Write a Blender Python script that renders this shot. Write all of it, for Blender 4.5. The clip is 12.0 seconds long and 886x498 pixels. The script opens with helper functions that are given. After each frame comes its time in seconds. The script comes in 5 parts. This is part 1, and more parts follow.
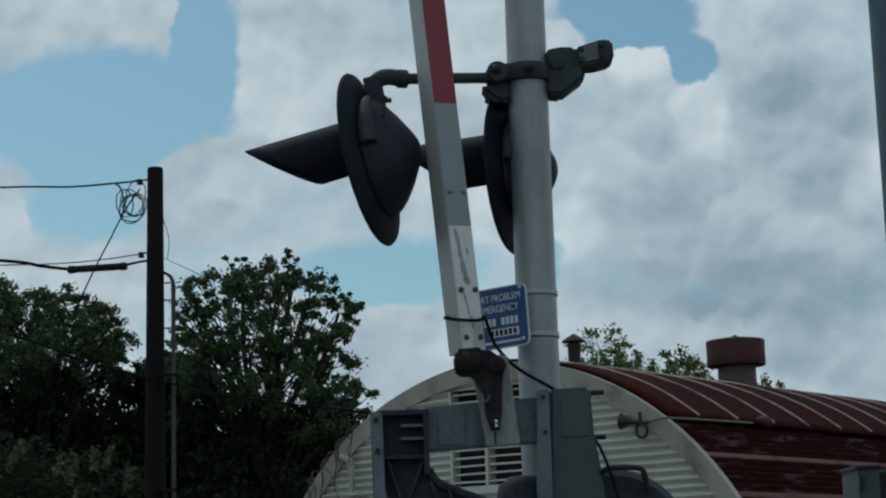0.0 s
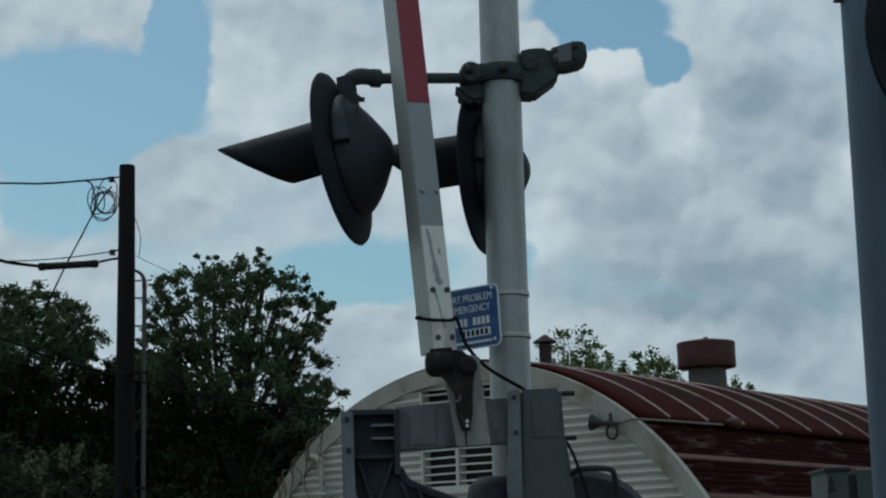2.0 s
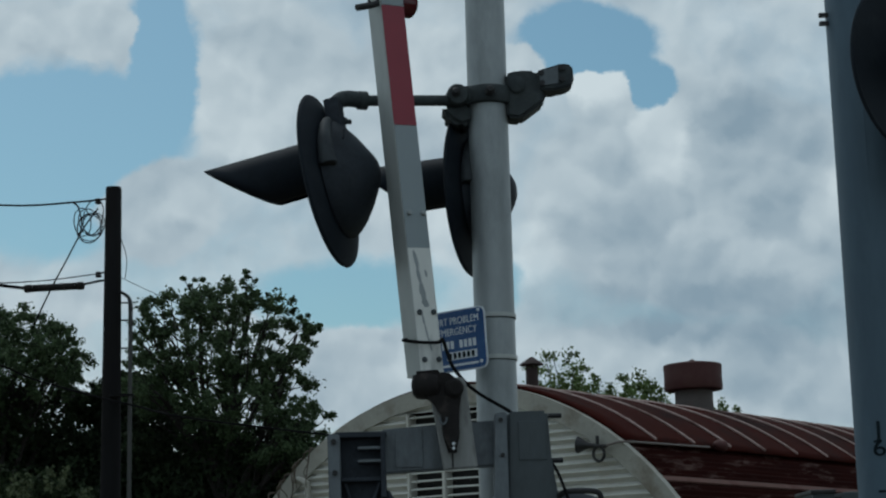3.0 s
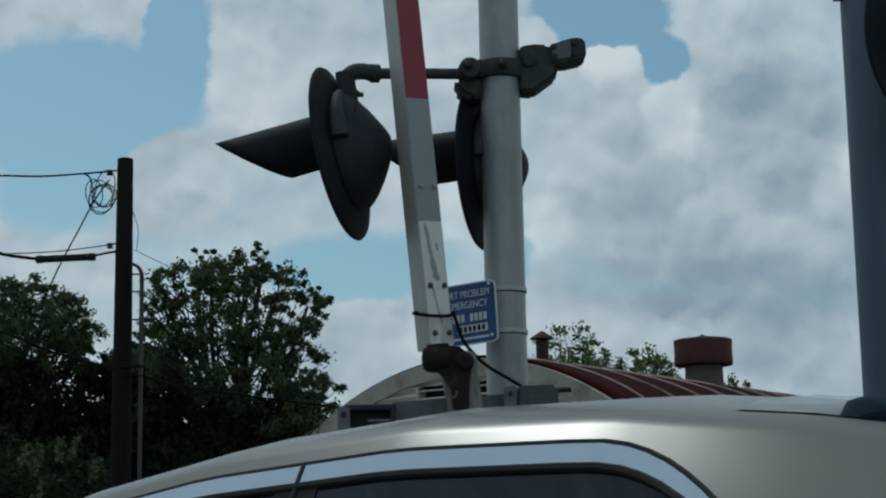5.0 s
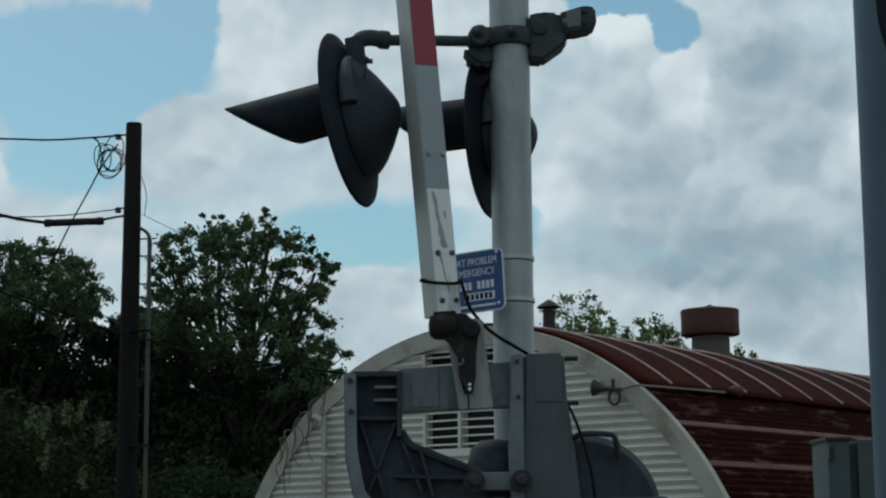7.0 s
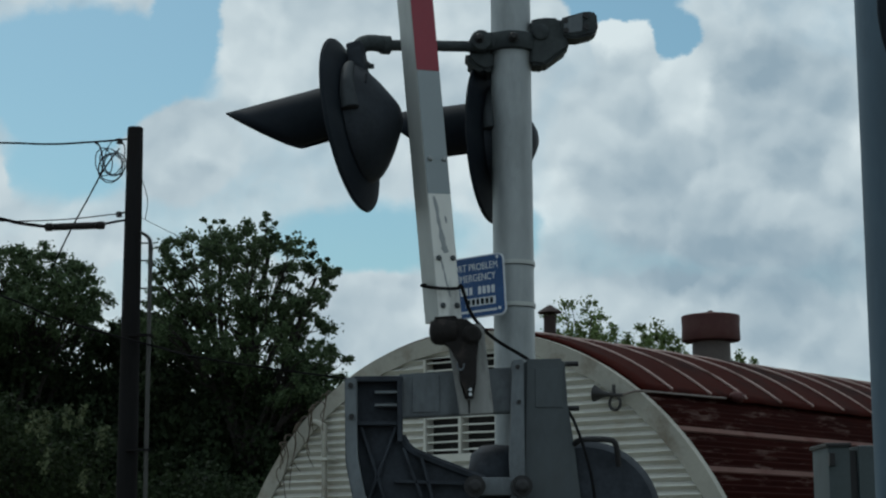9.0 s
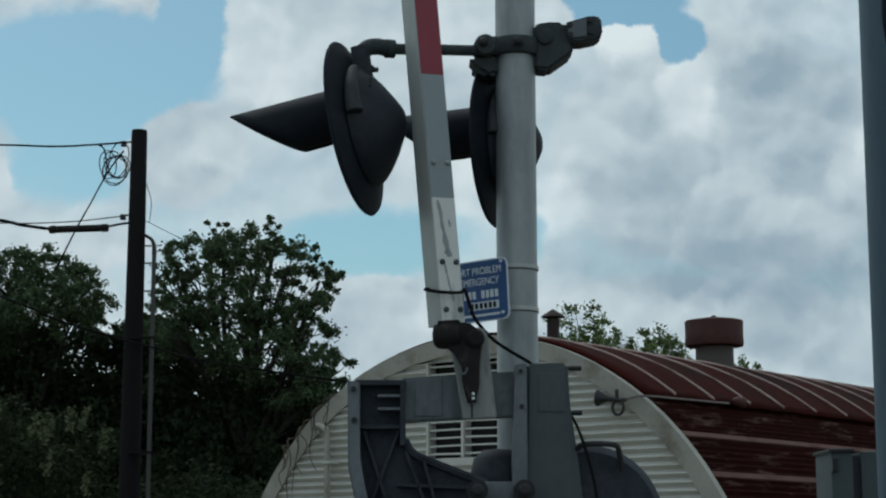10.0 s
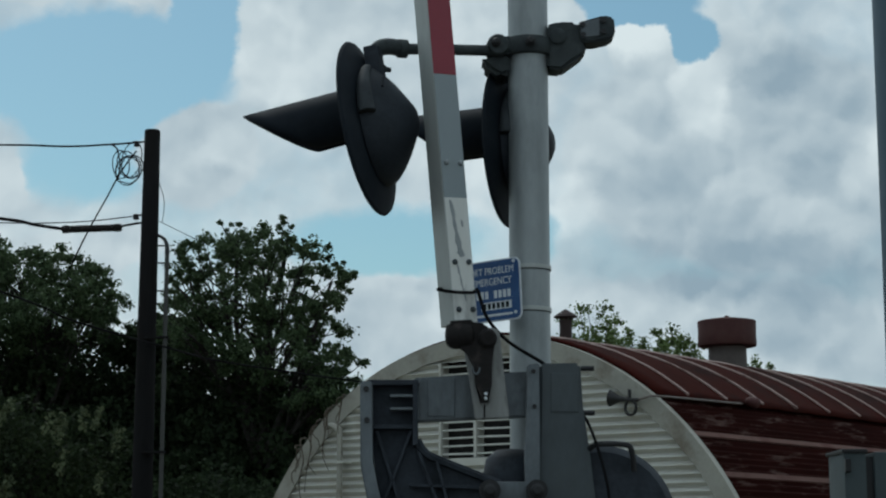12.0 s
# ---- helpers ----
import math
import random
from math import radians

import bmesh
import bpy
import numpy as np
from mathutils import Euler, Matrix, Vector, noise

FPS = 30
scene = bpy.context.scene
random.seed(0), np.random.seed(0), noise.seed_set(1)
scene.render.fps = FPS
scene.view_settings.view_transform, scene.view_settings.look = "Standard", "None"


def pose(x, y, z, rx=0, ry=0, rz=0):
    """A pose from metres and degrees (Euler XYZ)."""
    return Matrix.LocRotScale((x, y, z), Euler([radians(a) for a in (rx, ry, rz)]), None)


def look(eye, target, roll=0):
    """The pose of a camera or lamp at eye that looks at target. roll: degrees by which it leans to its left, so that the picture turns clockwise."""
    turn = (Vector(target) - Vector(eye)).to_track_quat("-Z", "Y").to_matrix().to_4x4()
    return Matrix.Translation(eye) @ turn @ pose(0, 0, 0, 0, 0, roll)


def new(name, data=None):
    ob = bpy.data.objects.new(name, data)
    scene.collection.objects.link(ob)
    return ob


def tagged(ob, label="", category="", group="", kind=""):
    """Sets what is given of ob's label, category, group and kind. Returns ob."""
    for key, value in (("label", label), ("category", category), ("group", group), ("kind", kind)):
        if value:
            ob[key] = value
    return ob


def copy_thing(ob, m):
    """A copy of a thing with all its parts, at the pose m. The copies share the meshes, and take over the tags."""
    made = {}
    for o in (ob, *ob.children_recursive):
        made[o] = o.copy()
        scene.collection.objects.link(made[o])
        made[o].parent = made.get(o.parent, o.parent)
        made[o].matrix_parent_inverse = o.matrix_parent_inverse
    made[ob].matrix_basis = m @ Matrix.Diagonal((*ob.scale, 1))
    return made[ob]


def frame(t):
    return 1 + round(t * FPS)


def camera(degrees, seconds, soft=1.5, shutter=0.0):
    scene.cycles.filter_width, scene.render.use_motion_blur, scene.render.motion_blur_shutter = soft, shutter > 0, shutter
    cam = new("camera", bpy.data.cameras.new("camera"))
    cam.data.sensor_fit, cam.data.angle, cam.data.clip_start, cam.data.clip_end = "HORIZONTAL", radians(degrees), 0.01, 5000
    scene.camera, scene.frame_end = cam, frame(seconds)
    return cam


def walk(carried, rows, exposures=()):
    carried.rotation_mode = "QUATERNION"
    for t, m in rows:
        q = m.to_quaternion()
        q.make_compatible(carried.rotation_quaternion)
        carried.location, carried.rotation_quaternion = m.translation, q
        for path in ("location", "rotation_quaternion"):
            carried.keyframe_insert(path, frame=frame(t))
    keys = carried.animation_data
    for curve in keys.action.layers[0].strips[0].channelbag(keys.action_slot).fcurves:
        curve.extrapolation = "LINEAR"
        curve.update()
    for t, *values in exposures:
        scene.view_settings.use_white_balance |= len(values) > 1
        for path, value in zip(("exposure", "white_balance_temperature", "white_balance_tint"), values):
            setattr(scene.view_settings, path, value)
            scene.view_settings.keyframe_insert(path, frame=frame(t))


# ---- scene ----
# ---------------------------------------------------------------- camera
EYE = 1.25
cam = camera(28.0, 12.0, soft=2.2)
# seconds, pitch, roll, yaw of the hand-held camera, which turns but hardly moves
TURNS = [
    (0.0, 10.605, 1.701, -0.007), (0.5, 10.356, 1.541, -0.694), (1.0, 10.46, 1.42, -1.024), (1.5, 10.401, 1.264, -0.908),
    (2.0, 10.578, 1.431, -0.973), (2.5, 10.827, 1.437, -1.152), (3.0, 11.284, 1.482, -1.4), (3.2, 11.233, 1.487, -1.538),
    (4.8, 10.894, 1.2, -0.912), (4.9, 10.70, 1.12, -1.10), (5.0, 10.435, 1.04, -1.121), (5.1, 10.33, 1.07, -1.12), (5.2, 10.35, 1.18, -1.35),
    (5.3, 10.30, 1.2, -1.42), (5.5, 10.869, 1.219, -1.845), (6.0, 10.307, 0.915, -1.617),
    (6.5, 9.952, 0.713, -1.352), (7.0, 9.39, 0.449, -0.972), (8.8, 9.645, 0.48, -1.22), (9.0, 9.555, 0.304, -0.965),
    (9.5, 9.602, 0.087, -0.813), (10.0, 9.682, 0.049, -0.893), (10.5, 9.619, 0.008, -0.622), (11.0, 9.5, -0.242, -1.301),
    (11.5, 9.469, -0.096, -0.498), (12.0, 9.68, -0.038, -0.496),
]
walk(cam, [(t, pose(0, 0, EYE, 90 + p, r, y)) for t, p, r, y in TURNS], [(0.0, -0.22, 5880, 4), (3.2, -0.22, 5880, 4), (4.8, -0.28, 5880, 4), (5.2, -0.24, 5880, 4), (5.5, -0.06, 5960, 4), (7.0, 0.0, 6020, 4), (12.0, 0.0, 6020, 4)])

# ---------------------------------------------------------------- world and sun
SUN_AZ, SUN_EL = -35.0, 58.0   # degrees from the view's way, to the right; height


def nd(tree, kind, **sets):
    n = tree.nodes.new(kind)
    for k, v in sets.items():
        if k in n.inputs:
            n.inputs[k].default_value = v
    return n


def build_world():
    w = bpy.data.worlds.new("sky")
    scene.world = w
    w.use_nodes = True
    T = w.node_tree
    T.nodes.clear()
    L = T.links.new

    def math_(op, a, b=None, clamp=False):
        n = T.nodes.new("ShaderNodeMath")
        n.operation, n.use_clamp = op, clamp
        for i, v in enumerate((a, b)):
            if v is None:
                continue
            if isinstance(v, (int, float)):
                n.inputs[i].default_value = v
            else:
                L(v, n.inputs[i])
        return n.outputs[0]

    out = T.nodes.new("ShaderNodeOutputWorld")
    bg = T.nodes.new("ShaderNodeBackground")
    bg.inputs["Strength"].default_value = 0.1
    L(bg.outputs[0], out.inputs[0])
    sky = T.nodes.new("ShaderNodeTexSky")
    sky.sky_type = "NISHITA"
    sky.sun_disc = False
    sky.sun_elevation, sky.sun_rotation = radians(SUN_EL), radians(SUN_AZ)
    sky.dust_density, sky.ozone_density = 1.5, 1.0
    co = T.nodes.new("ShaderNodeTexCoord")
    sep = T.nodes.new("ShaderNodeSeparateXYZ")
    L(co.outputs["Generated"], sep.inputs[0])
    x, y, z = sep.outputs
    ahead = math_("MAXIMUM", math_("ABSOLUTE", y), 0.12)
    comb = T.nodes.new("ShaderNodeCombineXYZ")
    L(math_("DIVIDE", x, ahead), comb.inputs[0])
    L(math_("DIVIDE", z, ahead), comb.inputs[1])
    L(math_("MULTIPLY", math_("LESS_THAN", y, 0.0), 7.3), comb.inputs[2])
    # billowing edges
    warp = nd(T, "ShaderNodeTexNoise", Scale=18.0, Detail=7.0, Roughness=0.62)
    L(comb.outputs[0], warp.inputs["Vector"])
    sub = T.nodes.new("ShaderNodeVectorMath")
    sub.operation = "SUBTRACT"
    L(warp.outputs["Color"], sub.inputs[0])
    sub.inputs[1].default_value = (0.5, 0.5, 0.5)
    mad = T.nodes.new("ShaderNodeVectorMath")
    mad.operation = "MULTIPLY_ADD"
    L(sub.outputs[0], mad.inputs[0])
    mad.inputs[1].default_value = (0.034, 0.030, 0.0)
    L(comb.outputs[0], mad.inputs[2])
    P = mad.outputs[0]

    def noise_(scale, detail, rough, vec=P):
        n = nd(T, "ShaderNodeTexNoise", Scale=scale, Detail=detail, Roughness=rough)
        L(vec, n.inputs["Vector"])
        return n.outputs["Fac"]

    def patch(u, v, ru, rv, weight):
        """A soft oval of cloud (or of gap, where the weight is negative)."""
        a = T.nodes.new("ShaderNodeVectorMath")
        a.operation = "SUBTRACT"
        L(P, a.inputs[0])
        a.inputs[1].default_value = (u, v, 0)
        b = T.nodes.new("ShaderNodeVectorMath")
        b.operation = "MULTIPLY"
        L(a.outputs[0], b.inputs[0])
        b.inputs[1].default_value = (1 / ru, 1 / rv, 1)
        c = T.nodes.new("ShaderNodeVectorMath")
        c.operation = "LENGTH"
        L(b.outputs[0], c.inputs[0])
        m = nd(T, "ShaderNodeMapRange")
        m.interpolation_type = "SMOOTHSTEP"
        L(c.outputs["Value"], m.inputs["Value"])
        m.inputs["From Min"].default_value, m.inputs["From Max"].default_value = 0.55, 1.15
        m.inputs["To Min"].default_value, m.inputs["To Max"].default_value = weight, 0.0
        return m.outputs[0]

    def total(rows, start):
        for r in rows:
            start = math_("ADD", start, patch(*r))
        return start

    cover = math_("ADD", math_("MULTIPLY", math_("SUBTRACT", noise_(8.0, 8.0, 0.6), 0.5), 1.2), 0.36)
    cover = total(CLOUDS, cover)
    dens = nd(T, "ShaderNodeMapRange")
    dens.interpolation_type = "SMOOTHSTEP"
    dens.inputs["From Min"].default_value, dens.inputs["From Max"].default_value = -0.20, 0.50
    L(cover, dens.inputs["Value"])
    # lit tops and grey bases: rounded billows, brighter where they face the sun
    step = T.nodes.new("ShaderNodeVectorMath")
    step.operation = "ADD"
    L(P, step.inputs[0])
    step.inputs[1].default_value = (-0.004, 0.009, 0.0)

    def billow(scale, vec=P):
        n = nd(T, "ShaderNodeTexVoronoi", Scale=scale, Detail=2.5, Roughness=0.45, Lacunarity=2.3, Smoothness=0.7)
        n.feature = "SMOOTH_F1"
        n.inputs["Smoothness"].default_value = 0.7
        n.normalize = True
        L(vec, n.inputs["Vector"])
        return n.outputs["Distance"]

    light = math_("ADD", math_("MULTIPLY", math_("SUBTRACT", noise_(7.0, 3.0, 0.45), 0.5), 1.1), 0.60)
    light = math_("ADD", light, math_("MULTIPLY", math_("SUBTRACT", billow(15.0, step.outputs[0]), billow(15.0)), 3.4))
    light = math_("ADD", light, math_("MULTIPLY", math_("SUBTRACT", 0.30, billow(11.0)), 1.3))
    light = total(SHADES, light)
    light = math_("ADD", math_("MULTIPLY", math_("SUBTRACT", light, 0.5), 0.85), 0.505)
    ramp = T.nodes.new("ShaderNodeValToRGB")
    ramp.color_ramp.elements[0].position, ramp.color_ramp.elements[0].color = 0.0, (3.0, 3.75, 4.3, 1)
    ramp.color_ramp.elements[1].position, ramp.color_ramp.elements[1].color = 1.0, (7.3, 7.65, 7.6, 1)
    L(math_("MAXIMUM", math_("MINIMUM", light, 1.0), 0.0), ramp.inputs[0])
    tint = T.nodes.new("ShaderNodeMix")
    tint.data_type, tint.blend_type = "RGBA", "MULTIPLY"
    tint.inputs["Factor"].default_value = 1.0
    L(sky.outputs[0], tint.inputs["A"])
    tint.inputs["B"].default_value = SKY_TINT
    mix = T.nodes.new("ShaderNodeMix")
    mix.data_type = "RGBA"
    L(dens.outputs[0], mix.inputs["Factor"])
    L(tint.outputs["Result"], mix.inputs["A"])
    L(ramp.outputs[0], mix.inputs["B"])
    L(mix.outputs["Result"], bg.inputs["Color"])


SKY_TINT = (0.77, 0.95, 0.86, 1)
# soft ovals in the sky: across, up (tangents), half sizes, weight
CLOUDS = [
    (-0.188, 0.274, 0.080, 0.042, -1.1), (-0.130, 0.318, 0.021, 0.050, -1.0), (-0.195, 0.224, 0.045, 0.030, -0.55),
    (0.117, 0.324, 0.044, 0.026, -1.2), (0.153, 0.294, 0.016, 0.018, -1.1), (0.126, 0.292, 0.020, 0.018, 1.2),
    (0.078, 0.308, 0.020, 0.013, 0.9), (-0.020, 0.176, 0.065, 0.022, -0.55), (0.066, 0.180, 0.014, 0.016, -0.4),
    (0.254, 0.195, 0.024, 0.030, -0.22), (-0.066, 0.290, 0.050, 0.055, 0.7), (-0.136, 0.228, 0.036, 0.032, 1.1),
    (-0.236, 0.334, 0.032, 0.018, 1.3), (-0.172, 0.333, 0.030, 0.015, 1.2), (-0.242, 0.207, 0.016, 0.022, 0.7),
    (-0.190, 0.170, 0.045, 0.014, 0.6), (-0.025, 0.128, 0.045, 0.030, 0.7), (0.185, 0.225, 0.105, 0.065, 0.8),
    (0.015, 0.270, 0.06, 0.06, 0.5), (0.15, 0.12, 0.12, 0.035, 0.5),
]
SHADES = [
    (0.126, 0.300, 0.024, 0.016, 0.45), (-0.10, 0.290, 0.035, 0.040, 0.25), (0.220, 0.255, 0.040, 0.050, -0.45),
    (0.16, 0.160, 0.09, 0.022, -0.25), (0.160, 0.262, 0.020, 0.032, 0.45), (0.080, 0.200, 0.022, 0.022, 0.40),
    (0.178, 0.207, 0.030, 0.012, 0.25), (0.215, 0.190, 0.026, 0.012, 0.22), (0.20, 0.18, 0.12, 0.06, -0.36), (0.02, 0.25, 0.05, 0.03, -0.20), (0.18, 0.10, 0.15, 0.03, -0.25),
]
build_world()
sun = new("sun", bpy.data.lights.new("sun", "SUN"))
sun.data.energy, sun.data.angle, sun.data.color = 0.8, radians(10), (1.0, 0.95, 0.88)
_a, _e = radians(SUN_AZ), radians(SUN_EL)
sun.matrix_world = look((0, 0, 30), Vector((0, 0, 30)) - Vector((math.sin(_a) * math.cos(_e), math.cos(_a) * math.cos(_e), math.sin(_e))))


# ---------------------------------------------------------------- materials
def mat(name, color, rough=0.6, metal=0.0, vary=0.25, scale=6.0, fine=60.0, bump=0.15, stain=None, stain_amt=0.5, stain_scale=3.0, streak=1.0, island=0.0, rand=0.0, spec=0.5):
    """A worn surface: colour with two scales of variation, stains, relief."""
    m = bpy.data.materials.new(name)
    m.use_nodes = True
    T, L = m.node_tree, m.node_tree.links.new
    b = T.nodes["Principled BSDF"]
    b.inputs["Roughness"].default_value, b.inputs["Metallic"].default_value = rough, metal
    b.inputs["Specular IOR Level"].default_value = spec
    co = T.nodes.new("ShaderNodeTexCoord")
    mp = T.nodes.new("ShaderNodeMapping")
    mp.inputs["Scale"].default_value = (1, 1, streak)
    L(co.outputs["Object"], mp.inputs[0])
    n1 = nd(T, "ShaderNodeTexNoise", Scale=scale, Detail=5.0, Roughness=0.6)
    n2 = nd(T, "ShaderNodeTexNoise", Scale=fine, Detail=3.0)
    for n in (n1, n2):
        L(mp.outputs[0], n.inputs["Vector"])
    ad = T.nodes.new("ShaderNodeMath")
    ad.operation = "MULTIPLY_ADD"
    L(n2.outputs["Fac"], ad.inputs[0])
    ad.inputs[1].default_value = 0.4
    L(n1.outputs["Fac"], ad.inputs[2])
    src = ad.outputs[0]
    if island or rand:
        g = T.nodes.new("ShaderNodeNewGeometry" if island else "ShaderNodeObjectInfo")
        k = T.nodes.new("ShaderNodeMath")
        k.operation = "MULTIPLY_ADD"
        L(g.outputs["Random Per Island" if island else "Random"], k.inputs[0])
        k.inputs[1].default_value = island or rand
        L(src, k.inputs[2])
        src = k.outputs[0]
    r = T.nodes.new("ShaderNodeMapRange")
    L(src, r.inputs["Value"])
    r.inputs["From Min"].default_value, r.inputs["From Max"].default_value = 0.35, 1.05 + island + rand
    r.inputs["To Min"].default_value, r.inputs["To Max"].default_value = 1 - vary, 1 + vary
    mul = T.nodes.new("ShaderNodeMix")
    mul.data_type, mul.blend_type = "RGBA", "MULTIPLY"
    mul.inputs["Factor"].default_value = 1.0
    mul.inputs["A"].default_value = (*color, 1)
    L(r.outputs[0], mul.inputs["B"])
    col = mul.outputs["Result"]
    if stain:
        n3 = nd(T, "ShaderNodeTexNoise", Scale=stain_scale, Detail=6.0, Roughness=0.65)
        L(mp.outputs[0], n3.inputs["Vector"])
        s = T.nodes.new("ShaderNodeMapRange")
        L(n3.outputs["Fac"], s.inputs["Value"])
        s.inputs["From Min"].default_value, s.inputs["From Max"].default_value = 0.62 - 0.3 * stain_amt, 0.80 - 0.3 * stain_amt
        mx = T.nodes.new("ShaderNodeMix")
        mx.data_type = "RGBA"
        L(s.outputs[0], mx.inputs["Factor"])
        L(col, mx.inputs["A"])
        mx.inputs["B"].default_value = (*stain, 1)
        col = mx.outputs["Result"]
    L(col, b.inputs["Base Color"])
    if bump:
        bp = nd(T, "ShaderNodeBump", Strength=bump, Distance=0.01)
        L(ad.outputs[0], bp.inputs["Height"])
        L(bp.outputs[0], b.inputs["Normal"])
    return m


def leaf_mat(name, dark, bright):
    m = bpy.data.materials.new(name)
    m.use_nodes = True
    T, L = m.node_tree, m.node_tree.links.new
    b = T.nodes["Principled BSDF"]
    b.inputs["Roughness"].default_value = 0.65
    b.inputs["Specular IOR Level"].default_value = 0.12
    g = T.nodes.new("ShaderNodeNewGeometry")
    co = T.nodes.new("ShaderNodeTexCoord")
    n = nd(T, "ShaderNodeTexNoise", Scale=1.1, Detail=3.0)
    L(co.outputs["Object"], n.inputs["Vector"])
    k = T.nodes.new("ShaderNodeMath")
    k.operation = "MULTIPLY_ADD"
    L(g.outputs["Random Per Island"], k.inputs[0])
    k.inputs[1].default_value = 0.6
    L(n.outputs["Fac"], k.inputs[2])
    r = T.nodes.new("ShaderNodeValToRGB")
    r.color_ramp.elements[0].position, r.color_ramp.elements[0].color = 0.35, (*dark, 1)
    r.color_ramp.elements[1].position, r.color_ramp.elements[1].color = 1.05, (*bright, 1)
    L(k.outputs[0], r.inputs[0])
    L(r.outputs[0], b.inputs["Base Color"])
    t = T.nodes.new("ShaderNodeBsdfTranslucent")
    L(r.outputs[0], t.inputs["Color"])
    s = T.nodes.new("ShaderNodeMixShader")
    s.inputs[0].default_value = 0.3
    L(b.outputs[0], s.inputs[1])
    L(t.outputs[0], s.inputs[2])
    L(s.outputs[0], T.nodes["Material Output"].inputs[0])
    return m


def glass_mat(name, color, rough=0.03):
    m = bpy.data.materials.new(name)
    m.use_nodes = True
    b = m.node_tree.nodes["Principled BSDF"]
    b.inputs["Base Color"].default_value = (*color, 1)
    b.inputs["Roughness"].default_value = rough
    b.inputs["IOR"].default_value = 1.5
    b.inputs["Specular IOR Level"].default_value = 0.3
    return m


M_GALV = mat("galvanised_steel", (0.30, 0.325, 0.335), 0.5, 0.35, 0.22, 3.0, 45, 0.06, (0.20, 0.22, 0.23), 0.35, 5.0, 0.35)
M_ALU = mat("dull_aluminium", (0.42, 0.44, 0.43), 0.55, 0.3, 0.15, 5.0, 50, 0.06, (0.36, 0.37, 0.37), 0.3, 7.0, 0.3)
M_POLE = mat("blue_grey_aluminium", (0.078, 0.118, 0.155), 0.65, 0.0, 0.18, 3.0, 40, 0.05, (0.058, 0.088, 0.118), 0.4, 4.0, 0.25, spec=0.3)
M_BLACK = mat("black_signal_paint", (0.011, 0.015, 0.021), 0.7, 0.0, 0.3, 9.0, 90, 0.06, (0.018, 0.023, 0.029), 0.35, 6.0, spec=0.12)
M_HOUSING = mat("dusty_black_housing", (0.018, 0.023, 0.031), 0.65, 0.0, 0.5, 7.0, 70, 0.06, (0.034, 0.042, 0.050), 0.34, 5.0, spec=0.25)
M_SIGHT = mat("dusty_sight_tube", (0.045, 0.052, 0.058), 0.7, 0.0, 0.4, 9.0, 70, 0.06, (0.025, 0.030, 0.035), 0.4, 9.0, spec=0.2)
M_FITTING = mat("weathered_grey_green_casting", (0.052, 0.061, 0.064), 0.7, 0.0, 0.4, 10.0, 80, 0.15, (0.030, 0.036, 0.040), 0.4, 8.0, spec=0.2)
M_DKGREY = mat("dark_grey_casting", (0.030, 0.036, 0.046), 0.7, 0.0, 0.45, 10.0, 80, 0.15, (0.018, 0.022, 0.028), 0.4, 8.0, spec=0.2)
M_CAST = mat("grey_casting", (0.125, 0.142, 0.156), 0.65, 0.0, 0.4, 8.0, 70, 0.12, (0.06, 0.068, 0.076), 0.42, 6.0, 0.5, spec=0.3)
M_CASE = mat("grey_case_paint", (0.066, 0.078, 0.086), 0.65, 0.0, 0.3, 5.0, 50, 0.06, (0.058, 0.067, 0.072), 0.38, 5.0, 0.4, spec=0.3)
M_RUSTCAST = mat("dark_rusted_iron", (0.017, 0.015, 0.015), 0.75, 0.1, 0.5, 9.0, 60, 0.3, (0.05, 0.042, 0.038), 0.22, 14.0, spec=0.2)
M_RISER = mat("dull_riser_pipe", (0.050, 0.052, 0.050), 0.75, 0.1, 0.3, 3.0, 40, 0.1, (0.03, 0.03, 0.03), 0.4, 3.0, 0.3)
M_BOLT = mat("dark_bolt", (0.018, 0.018, 0.020), 0.5, 0.3, 0.2)
M_RED = mat("red_sheeting", (0.22, 0.012, 0.03), 0.35, 0.0, 0.12, 5.0, 220, 0.03)
M_SILVER = mat("white_sheeting", (0.24, 0.28, 0.30), 0.35, 0.0, 0.08, 4.0, 220, 0.03)
M_ARMPAINT = mat("chipped_white_paint", (0.66, 0.67, 0.65), 0.6, 0.0, 0.08, 5.0, 60, 0.06, (0.30, 0.31, 0.31), 0.32, 9.0, 0.35)
M_LENS = mat("red_lens", (0.07, 0.004, 0.008), 0.15, 0.0, 0.05)
M_BLUE = mat("blue_sign_face", (0.012, 0.066, 0.205), 0.45, 0.0, 0.15, 8.0, 60, 0.02, (0.025, 0.09, 0.24), 0.3, 14.0)
M_WHITE = mat("white_sign_print", (0.62, 0.66, 0.70), 0.5, 0.0, 0.05)
M_CABLE = mat("black_rubber", (0.007, 0.007, 0.008), 0.8, 0.0, 0.2, spec=0.1)
M_INK = mat("dark_ink", (0.006, 0.011, 0.015), 0.8, 0.0, 0.2, spec=0.15)
M_WOOD = mat("weathered_dark_wood", (0.012, 0.012, 0.013), 0.9, 0.0, 0.45, 3.0, 40, 0.5, (0.012, 0.011, 0.011), 0.5, 4.0, 0.12, spec=0.1)
M_CREAM = mat("cream_painted_metal", (0.50, 0.50, 0.465), 0.6, 0.0, 0.14, 3.0, 40, 0.08, (0.44, 0.41, 0.35), 0.22, 2.5)
M_TRIM = mat("cream_trim", (0.30, 0.295, 0.262), 0.65, 0.0, 0.2, 3.0, 40, 0.08, (0.15, 0.125, 0.095), 0.34, 2.6)
